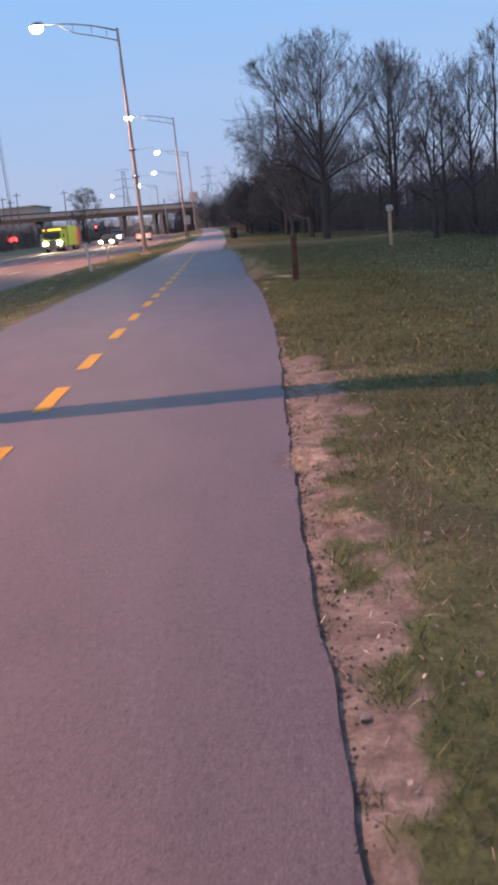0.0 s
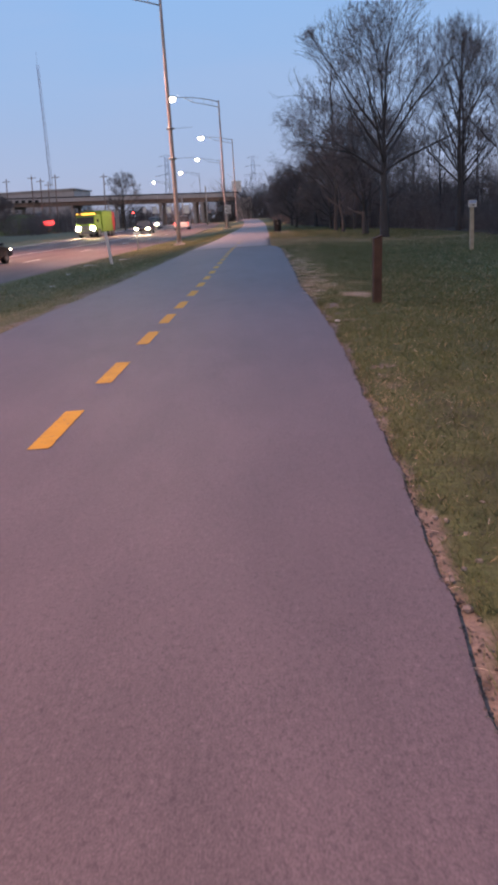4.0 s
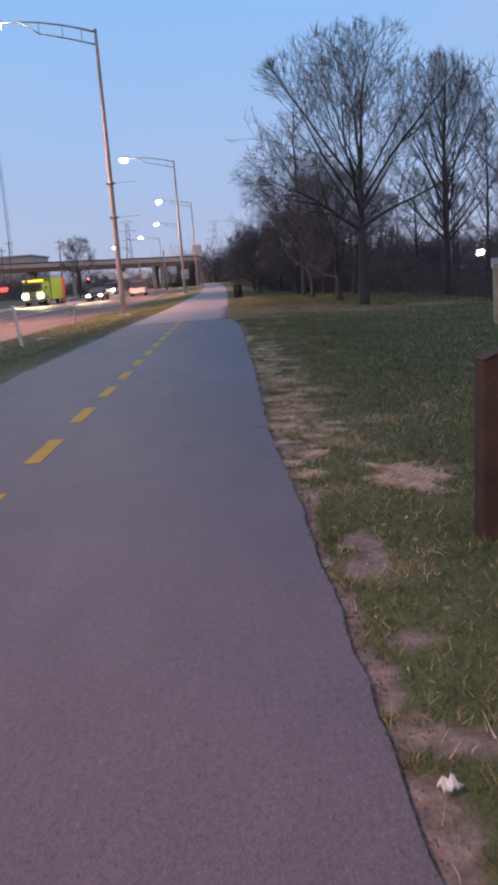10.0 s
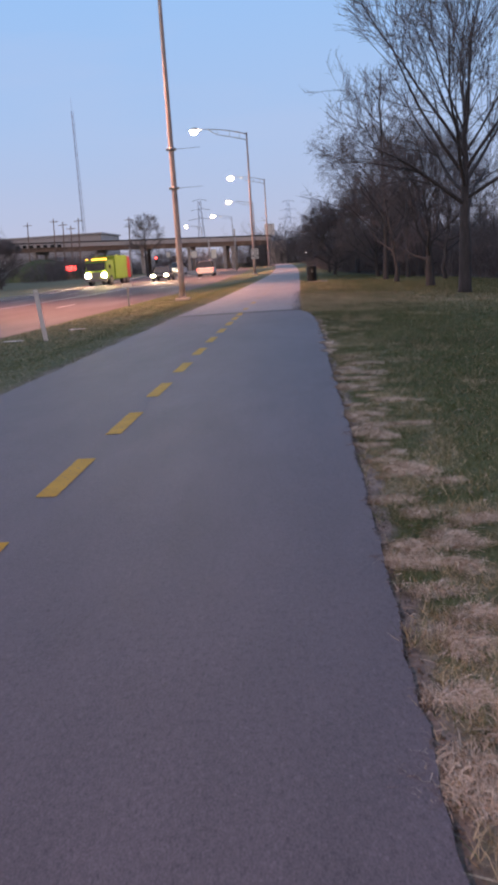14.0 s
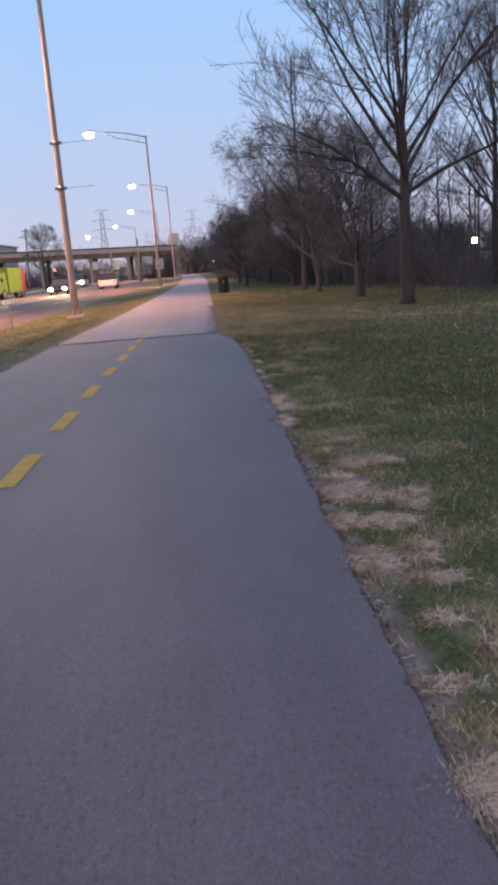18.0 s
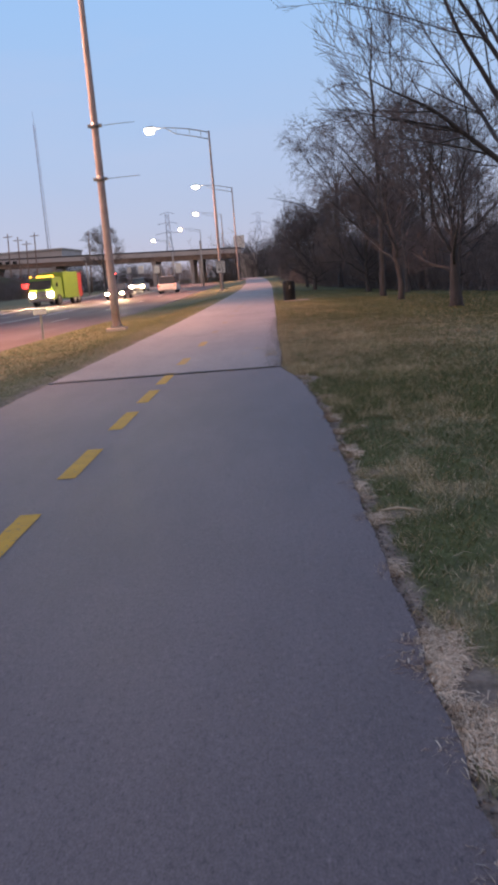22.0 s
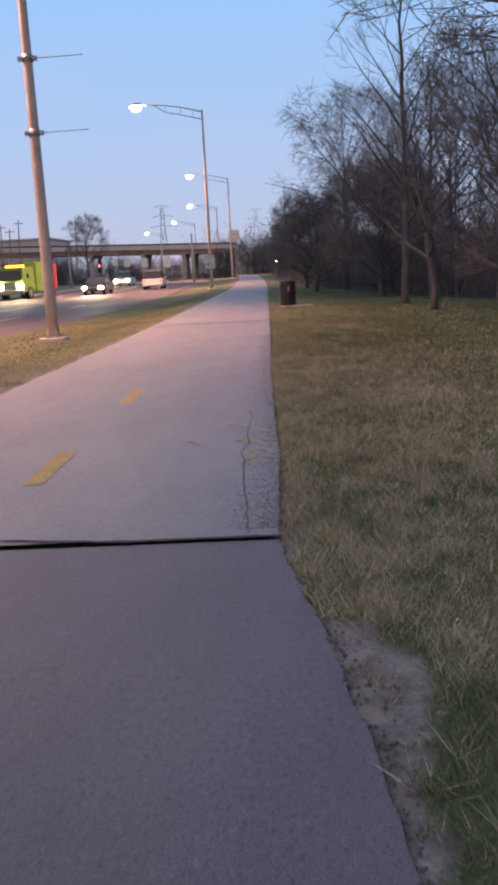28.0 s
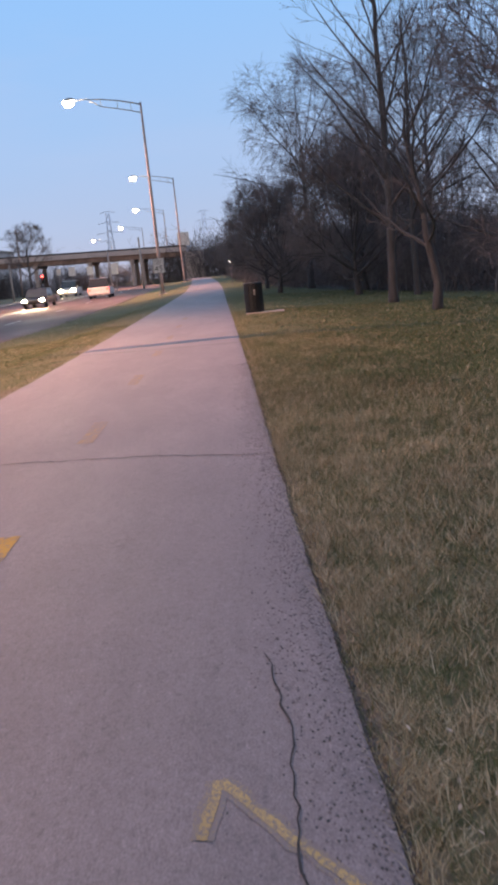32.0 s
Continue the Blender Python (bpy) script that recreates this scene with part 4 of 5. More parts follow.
OAK = bare_tree(14, (4.9, 5.8, 4.25), 2.6, 5.4, 0.20, 17, 26, 82, (13, 8, 6), (0.45, 0.95), 0.03, 0.14, tip=0.0048, ratio=0.55)
TALL = bare_tree(23, (3.2, 6.3, 4.5), 2.4, 9.2, 0.155, 22, 44, 72, (8, 6, 5), (0.4, 0.8), 0.05, 0.11, tip=0.0038, ratio=0.5)
SPIRE = bare_tree(38, (2.6, 5.6, 4.9), 2.0, 10.2, 0.13, 20, 44, 62, (6, 6, 4), (0.4, 0.85), 0.04, 0.12, tip=0.0038, ratio=0.5)
WEEP = bare_tree(41, (3.7, 6.9, 3.6), 3.4, 6.6, 0.15, 15, 16, 72, (11, 7, 7), (0.5, 1.0), 0.0, 0.18, 0.16, 0.005, 0.55, (0.35, 0.85))
CROOK = bare_tree(47, (2.8, 3.4, 2.6), 0.8, 2.6, 0.17, 11, 20, 72, (12, 7, 7), (0.5, 1.1), 0.02, 0.26, tip=0.0052, ratio=0.58, bend=0.06)
KNOTTY = bare_tree(59, (3.0, 4.2, 3.1), 1.3, 4.4, 0.11, 12, 18, 72, (7, 5, 4), (0.5, 1.1), 0.02, 0.26, tip=0.0038, ratio=0.58, bend=0.10)
SHRUB = bare_tree(53, (2.5, 2.5, 2.1), 0.35, 1.6, 0.11, 14, 8, 80, (13, 8, 8), (0.5, 1.1), 0.02, 0.2, tip=0.0065, ratio=0.58, twig=(0.2, 0.5), bend=0.05)
THIN = bare_tree(67, (2.3, 5.6, 3.4), 2.2, 7.6, 0.10, 11, 35, 70, (6, 5, 4), tip=0.007, twig=(0.25, 0.6))
SLIM = bare_tree(71, (1.9, 6.0, 3.9), 2.4, 9.0, 0.11, 12, 45, 70, (6, 5, 4), tip=0.007, twig=(0.25, 0.6))

tree_from(OAK, 5.2, 57.3, 200, 1.0, "large spreading bare oak standing in the lawn")
tree_from(TALL, 9.95, 63.4, 10, 0.97, "tall bare tree with steep limbs at the wood's edge")
tree_from(TALL, 10.9, 67.0, 140, 0.95, "tall bare tree with steep limbs at the wood's edge")
tree_from(KNOTTY, 8.3, 45.7, 120, 0.95, "dark low-forked bare tree at the wood's edge")
tree_from(TALL, 10.1, 46.6, 260, 0.62, "tall bare tree with steep limbs at the wood's edge")
tree_from(SPIRE, 9.4, 48.6, 30, 0.6, "slender bare tree at the wood's edge")
tree_from(CROOK, 5.05, 64.0, 0, 1.0, "low-forked bare tree with crooked limbs")
tree_from(KNOTTY, 4.4, 70.6, 160, 1.0, "low-forked bare tree with crooked limbs")
tree_from(SPIRE, 4.3, 75.2, 30, 1.02, "upright bare tree with a straight leader in the lawn")
tree_from(SPIRE, 5.96, 79.6, 210, 0.85, "upright bare tree with a straight leader in the lawn")
tree_from(SHRUB, 4.5, 82.8, 70, 1.2, "low-forked dense bare tree in the lawn")
tree_from(WEEP, 4.0, 94.6, 0, 1.05, "bare tree with drooping twigs")
tree_from(SHRUB, 2.15, 90.6, 290, 1.05, "small rounded bare tree with dense twigs")
tree_from(SHRUB, 2.0, 99.0, 20, 0.95, "small rounded bare tree with dense twigs")
tree_from(SHRUB, 5.6, 88.0, 120, 1.15, "small rounded bare tree with dense twigs")
tree_from(WEEP, 7.6, 84.0, 200, 0.9, "bare tree with drooping twigs")
tree_from(KNOTTY, 7.2, 74.0, 60, 1.0, "low-forked bare tree with crooked limbs")
rw = random.Random(5)
for i in range(52):
    y = 26 + 120 * (i + rw.random()) / 52
    x0 = float(np.interp(y, [20, 40, 60, 75, 95, 110, 135], [10.5, 10.5, 10, 9, 6, 4, 2.5]))
    tree_from((THIN, SLIM)[i % 2], x0 + rw.uniform(1.5, 15), y, rw.uniform(0, 360), rw.uniform(0.7, 1.0), "bare tree in the dark wood", "trees of the wood")
for i in range(14):
    tree_from((THIN, SLIM)[i % 2], -6 + rw.uniform(-3, 26), rw.uniform(200, 250), rw.uniform(0, 360), rw.uniform(0.5, 0.8), "bare tree in the distant wood", "trees of the wood")
LONE = bare_tree(83, (2.8, 5.4, 3.0), 2.2, 5.2, 0.18, 14, 25, 80, (9, 6, 4), tip=0.009, twig=(0.3, 0.6))
tree_from(LONE, -21.9, 150, 0, 1.0, "lone rounded bare tree beyond the road")

for mesh, x, y, s, turn in ((TALL, -39.5, 120, 1.2, 10), (KNOTTY, -36.0, 123, 1.2, 70), (WEEP, -43.5, 121, 1.15, 140), (SHRUB, -34.5, 126, 1.2, 200)):
    tree_from(mesh, x, y, turn, s, "tall bare tree beyond the road", "trees beyond the road")


def brush_template(seed, h):
    rnd = random.Random(seed)
    pieces = []
    for i in range(10):
        p = Vector((rnd.uniform(-1.2, 1.2), rnd.uniform(-1.0, 1.0), -0.1))
        d = Vector((rnd.uniform(-0.5, 0.5), rnd.uniform(-0.5, 0.5), 1))
        line, rad = bough(rnd, p, d, h * rnd.uniform(0.6, 1.0), 0.032, 0.010, 4, 0.02, 0.18)
        pieces.append(tube_data(line, rad, 3, False))
        for j in range(7):
            k = rnd.randint(0, 3)
            q = line[k].lerp(line[k + 1], rnd.random())
            b, br = bough(rnd, q, side_way(rnd, line[k + 1] - line[k], rnd.uniform(0.5, 1.2)), h * rnd.uniform(0.2, 0.42), 0.015, 0.007, 2, 0.03, 0.3)
            pieces.append(tube_data(b, br, 3, False))
            for e in range(3):
                c, cr = bough(rnd, b[rnd.randint(1, 2)], side_way(rnd, b[-1] - b[0], rnd.uniform(0.4, 1.2)), h * rnd.uniform(0.10, 0.22), 0.010, 0.005, 1, 0.02, 0.3)
                pieces.append(tube_data(c, cr, 3, False))
    V, F = merge(pieces)
    return np.array([tuple(v) for v in V]), np.array(F, dtype=np.int64)


def thicket(name, places, templates, seed, label):
    rnd = random.Random(seed)
    vs, fs, off = [], [], 0
    for x, y, s in places:
        V, F = templates[rnd.randrange(len(templates))]
        a = rnd.uniform(0, 6.283)
        ca, sa = math.cos(a), math.sin(a)
        P = np.stack([(V[:, 0] * ca - V[:, 1] * sa) * s + x, (V[:, 0] * sa + V[:, 1] * ca) * s + y, V[:, 2] * s * rnd.uniform(0.85, 1.15) + land(x, y)], 1)
        vs.append(P)
        fs.append(F + off)
        off += len(V)
    P, Q = np.concatenate(vs), np.concatenate(fs)
    me = bpy.data.meshes.new(name)
    me.vertices.add(len(P))
    me.vertices.foreach_set("co", P.ravel())
    me.loops.add(Q.size)
    me.loops.foreach_set("vertex_index", Q.ravel().astype(np.int32))
    me.polygons.add(len(Q))
    me.polygons.foreach_set("loop_start", np.arange(0, Q.size, 4, dtype=np.int32))
    me.update(calc_edges=True)
    me.materials.append(BRUSH)
    return tagged(new(name, me), label, "undergrowth", kind="stuff")


TEMPLATES = [brush_template(61, 3.2), brush_template(62, 3.8), brush_template(63, 2.8)]


rt = random.Random(9)
near_brush = []
for y in np.arange(18, 150, 1.5):
    for row in range(5):
        s = rt.uniform(0.5, 0.8) if row < 3 else rt.uniform(0.9, 1.3)
        x = wood_line(y) + 0.8 + row * 1.6 + rt.uniform(-0.7, 0.7)
        if abs(x - 9.5 - 0.287 * (y - 60)) < 2.4 and 50 < y < 80:
            s *= 0.45
        near_brush.append((x, y + rt.uniform(-0.6, 0.6), s))
thicket("undergrowth", near_brush, TEMPLATES, 3, "dense dark leafless undergrowth along the wood's edge")
far_brush = [(rt.uniform(-12, 12), rt.uniform(190, 215), rt.uniform(1.5, 2.3)) for i in range(50)]
far_brush += [(rt.uniform(-60, -14), rt.uniform(200, 225), rt.uniform(1.0, 1.7)) for i in range(80)]
far_brush += [(rt.uniform(34, 62), rt.uniform(196, 215), rt.uniform(1.6, 2.4)) for i in range(40)]
far_brush += [(rt.uniform(-48, -36), rt.uniform(130, 190), rt.uniform(0.7, 1.3)) for i in range(40)]
thicket("far_undergrowth", far_brush, TEMPLATES, 4, "dark leafless scrub beyond the road and under the bridge")


# ---------------------------------------------------------------- bridge, buildings, masts
def overpass():
    root = empty("overpass", 0, 200, 0)
    tagged(root, "long concrete and steel road bridge crossing in the distance", "bridge")
    x0, x1 = -6.0, -120.0
    slope = lambda x: 4.95 + 0.032 * (x0 - x)
    n = 14
    step = (x1 - x0) / n
    for i in range(n):
        a, b = x0 + i * step, x0 + (i + 1) * step
        for nm, lo, hi, y0, y1, m in (("deck", 0.0, 0.75, -5, 5, WALL_PALE), ("girder", -0.75, 0.0, -4.6, -4.2, GIRDER), ("girder", -0.75, 0.0, 4.2, 4.6, GIRDER), ("parapet", 0.75, 1.0, -5.0, -4.8, RAIL_DARK)):
            V = [(a, y0, slope(a) + lo), (b + 0.03, y0, slope(b) + lo), (b + 0.03, y1, slope(b) + lo), (a, y1, slope(a) + lo),
                 (a, y0, slope(a) + hi), (b + 0.03, y0, slope(b) + hi), (b + 0.03, y1, slope(b) + hi), (a, y1, slope(a) + hi)]
            F = [(0, 3, 2, 1), (4, 5, 6, 7), (0, 1, 5, 4), (1, 2, 6, 5), (2, 3, 7, 6), (3, 0, 4, 7)]
            thing(nm, V, F, m, root)
        if i == 0:
            continue
        if i > 4:
            for q in range(6):
                part("slot", block(0.75, 0.1, 0.5, (a + step * q / 6.0, -5.02, slope(a) + 0.02 + 0.032 * 8.1 * q / 6.0)), DARK_GAP, root, "dark opening in the bridge side")
    for px in (-13.5, -15.1, -22.0, -31.0, -40.0, -52.0, -64.0, -80.0, -96.0):
        for yy in (-3.6, 3.4):
            part("pier", block(0.6, 0.6, slope(px) - 0.7, (px, yy, 0), 0.06), CONCRETE, root)
        part("pier_cap", block(0.8, 9.0, 0.45, (px, 0, slope(px) - 1.2), 0.06), CONCRETE, root)
    part("abutment", block(3.0, 11.0, 5.3, (x0 + 1.2, 0, -0.5), 0.1), CONCRETE, root)


overpass()


def shed(x, y, w, d, h, material, label, slots=0):
    root = empty("warehouse", x, y, 0)
    tagged(root, label, "building")
    part("wall", block(w, d, h, (0, 0, 0), 0.1), material, root)
    part("roof", block(w + 0.8, d + 0.8, 0.35, (0, 0, h), 0.08), WALL_PALE, root)
    for i in range(slots):
        part("window", block(w / slots * 0.55, 0.1, 0.7, (-w / 2 + (i + 0.5) * w / slots, -d / 2 - 0.03, h - 2.2)), DARK_GAP, root)


shed(-80, 242, 66, 20, 9.8, WALL_PALE, "long pale industrial building behind the bridge")
shed(-74, 222, 40, 10, 4.6, WALL_WHITE, "low white building beyond the road", 8)


def utility_pole(x, y, h, lean=0.0):
    root = empty("utility_pole", x, y, 0)
    tagged(root, "thin dark wooden utility pole in the distance", "pole", "utility poles beyond the road")
    tube("pole", [(0, 0, 0), (lean * 0.5, 0, h * 0.5), (lean, 0, h)], [0.14, 0.12, 0.09], GIRDER, root, 8)
    part("cross_arm", block(1.6, 0.1, 0.12, (lean, 0, h - 0.6), 0.02), GIRDER, root)


for x, y, h in ((-46.4, 190, 11.3), (-44.7, 190, 10.6), (-43.0, 189, 9.8), (-42.0, 191, 11.2), (-31.9, 188, 10.6), (-52.0, 192, 11.0)):
    utility_pole(x, y, h, 0.5)


def guide_sign(x, y, w, h, z):
    root = empty("road_sign", x, y, rise(y) - 0.3)
    tagged(root, "small white road sign on a thin grey post by the bridge", "sign", "white signs near the bridge")
    part("post", block(0.09, 0.07, z + h, (0, 0, 0), 0.01), GALV, root)
    part("plate", block(w, 0.02, h, (0, -0.05, z), 0.004), SIGN_WHITE, root)


for x, y, w, h, z in ((-12.45, 150, 0.75, 1.2, 1.9), (-15.2, 150, 0.75, 0.95, 2.1), (-17.25, 150, 0.75, 0.95, 2.2), (-19.1, 152, 0.5, 0.7, 2.4), (-6.3, 196, 1.9, 2.2, 5.6)):
    guide_sign(x, y, w, h, z)


def traffic_signal(x, y):
    root = empty("traffic_signal", x, y, rise(y) - 0.3)
    tagged(root, "dark traffic signal on a post showing red", "traffic signal")
    tube("post", [(0, 0, 0), (0, 0, 1.95)], 0.06, STEEL, root, 8)
    part("housing", block(0.32, 0.22, 0.95, (0, 0, 1.7), 0.03), BLACK_PLASTIC, root)
    for z, m in ((2.46, RED_SIGNAL), (2.17, DARK_GAP), (1.88, DARK_GAP)):
        tube("lens", [(0, -0.1, z), (0, -0.135, z)], 0.11, m, root, 12, "glowing red lens" if m is RED_SIGNAL else "")


traffic_signal(-20.4, 149.0)


def thin_pole(x, y, h):
    root = empty("sign_pole", x, y, rise(y) - 0.35)
    tagged(root, "tall thin pale pole near the bridge", "pole", "thin pale poles near the bridge")
    tube("pole", [(0, 0, 0), (0, 0, h)], [0.13, 0.10], CONCRETE, root, 8)
    tube("pole_cap", [(0, 0, h), (0, 0, h + 0.12)], [0.12, 0.05], GALV, root, 8)


for x, y, h in ((-9.4, 150, 5.6), (-13.15, 151, 4.6), (-24.6, 152, 4.2)):
    thin_pole(x, y, h)


def red_sign(x, y):
    root = empty("lit_sign", x, y, -0.3)
    tagged(root, "small glowing red roadside sign in the distance", "sign")
    tube("post", [(0, 0, 0), (0, 0, 2.2)], 0.07, STEEL, root, 8)
    part("panel", block(2.0, 0.18, 0.75, (0, 0, 2.1), 0.04), RED_SIGNAL, root, "glowing red panel")
    part("frame", block(2.1, 0.12, 0.85, (0, 0.12, 2.05), 0.03), BLACK_PLASTIC, root)


red_sign(-43.6, 190.0)


def embankment(x, y, w, d, h):
    V, F, n = [], [], 12
    for j in range(n + 1):
        for i in range(n + 1):
            u, v = i / n * 2 - 1, j / n * 2 - 1
            z = h * max(0.0, 1 - u * u) * max(0.0, 1 - v * v) ** 0.7 - 0.45
            V.append((x + u * w, y + v * d, z + 0.25 * noise.noise((u * 4, v * 4, 2))))
    F = [(j * (n + 1) + i, j * (n + 1) + i + 1, (j + 1) * (n + 1) + i + 1, (j + 1) * (n + 1) + i) for j in range(n) for i in range(n)]
    tagged(thing("embankment", V, F, GROUND, smooth=True), "grassy bank below the far end of the bridge", "bank", kind="structure")


embankment(-50, 193, 8.5, 7, 4.6)


def concrete_block(x, y):
    o = part("concrete_block", block(3.4, 2.2, 2.1, (0, 0, -0.2), 0.12, 0.86), CONCRETE, None)
    o.matrix_basis = pose(x, y, rise(y), 0, 0, 4)
    tagged(o, "weathered grey concrete block on the far verge", "block")


concrete_block(-27.8, 150)


def traffic_island(x, y):
    bm = block(5.2, 9.0, 0.5, (0, 0, -0.3), 0.14, 0.94)
    o = part("traffic_island", bm, CONCRETE, None)
    o.matrix_basis = pose(x, y, rise(y) - 0.25, 0, 0, -6)
    tagged(o, "low concrete traffic island in the road", "traffic island")


traffic_island(-16.4, 156)


def far_lamp(x, y, z):
    root = empty("path_lamp", x, y, land(x, y))
    tagged(root, "small lit lamp on a thin post at the wood's edge", "lamp")
    tube("post", [(0, 0, -0.1), (0, 0, z)], 0.02, STEEL, root, 8)
    bm = bmesh.new()
    bmesh.ops.create_icosphere(bm, subdivisions=2, radius=0.06)
    bmesh.ops.translate(bm, verts=bm.verts, vec=(0, 0, z + 0.05))
    part("globe", bm, YARD_LIGHT, root, "glowing white globe")


far_lamp(0.28, 119.0, 1.6)


def yard_floodlight(x, y, h):
    root = empty("yard_floodlight", x, y, -0.25)
    tagged(root, "glaring pale floodlight on a steel post seen through the bare wood", "lamp")
    tube("post", [(0, 0, -0.1), (0, 0, h - 0.3)], 0.07, STEEL, root, 8)
    part("housing", block(1.45, 0.3, 1.05, (0, 0.22, h - 0.35), 0.05), BLACK_PLASTIC, root)
    part("lens", block(1.3, 0.1, 0.9, (0, 0.0, h - 0.28), 0.04), FLOOD, root, "glowing white lens")


yard_floodlight(48.1, 191.5, 2.45)


def mast(x, y, h, r=0.5):
    root = empty("radio_mast", x, y, 0)
    tagged(root, "slender lattice radio mast in the distance, haze painted into its pale colour", "mast")
    n = int(h / 3)
    for k in range(3):
        a = k * 2.094
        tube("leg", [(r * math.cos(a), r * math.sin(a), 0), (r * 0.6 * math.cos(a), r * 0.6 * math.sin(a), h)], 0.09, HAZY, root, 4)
    pieces = []
    for i in range(n):
        for k in range(3):
            a, b = k * 2.094, (k + 1) * 2.094
            s = r * (1 - 0.4 * i / n)
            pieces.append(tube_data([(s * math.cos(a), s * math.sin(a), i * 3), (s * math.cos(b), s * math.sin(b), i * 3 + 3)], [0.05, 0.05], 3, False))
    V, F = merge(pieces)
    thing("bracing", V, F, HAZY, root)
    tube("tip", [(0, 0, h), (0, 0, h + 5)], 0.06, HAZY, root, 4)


mast(-93, 400, 67, 0.8)
mast(-124, 380, 80, 0.8)


def pylon(x, y, h):
    root = empty("power_pylon", x, y, 0)
    tagged(root, "distant steel lattice power pylon, haze painted into its pale colour", "pylon")
    w = h * 0.09
    for sx in (-1, 1):
        for sy in (-1, 1):
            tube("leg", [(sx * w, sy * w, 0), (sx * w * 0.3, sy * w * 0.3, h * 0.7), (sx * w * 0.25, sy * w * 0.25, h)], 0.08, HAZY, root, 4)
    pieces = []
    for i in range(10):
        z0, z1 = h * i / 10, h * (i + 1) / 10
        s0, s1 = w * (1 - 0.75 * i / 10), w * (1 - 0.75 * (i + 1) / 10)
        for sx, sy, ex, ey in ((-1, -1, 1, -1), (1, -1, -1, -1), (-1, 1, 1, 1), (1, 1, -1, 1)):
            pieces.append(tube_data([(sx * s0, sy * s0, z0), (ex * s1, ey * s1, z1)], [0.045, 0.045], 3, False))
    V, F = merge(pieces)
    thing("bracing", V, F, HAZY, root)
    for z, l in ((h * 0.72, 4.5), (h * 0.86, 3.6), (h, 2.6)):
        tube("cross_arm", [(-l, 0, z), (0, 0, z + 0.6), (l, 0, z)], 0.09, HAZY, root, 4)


pylon(-37, 350, 24)
pylon(-6, 420, 26)


# ---------------------------------------------------------------- vehicles
def wheel(parent, x, y, r=0.33, w=0.22):
    V, F = tube_data([(x - w / 2, y, r), (x + w / 2, y, r)], [r, r], 18)
    t = thing("wheel", V, F, BLACK_PLASTIC, parent)
    V, F = tube_data([(x - w / 2 - 0.01, y, r), (x + w / 2 + 0.01, y, r)], [r * 0.62, r * 0.62], 14)
    thing("rim", V, F, STEEL, t)


PAINT_DARK = simple("dark_car_paint", (0.03, 0.032, 0.04), 0.25, 0.3, 0.1, 3, 40, 0)
PAINT_WHITE = simple("white_car_paint", (0.7, 0.68, 0.68), 0.3, 0.0, 0.05, 3, 40, 0)
PAINT_LIME = simple("lime_truck_paint", (0.16, 0.28, 0.03), 0.5, 0.0, 0.08, 3, 40, 0)
PAINT_RED = simple("red_truck_paint", (0.33, 0.03, 0.02), 0.4, 0.0, 0.08, 3, 40, 0)
CAR_GLASS = simple("dark_car_glass", (0.03, 0.035, 0.045), 0.08, 0.0, 0.1, 3, 40, 0)


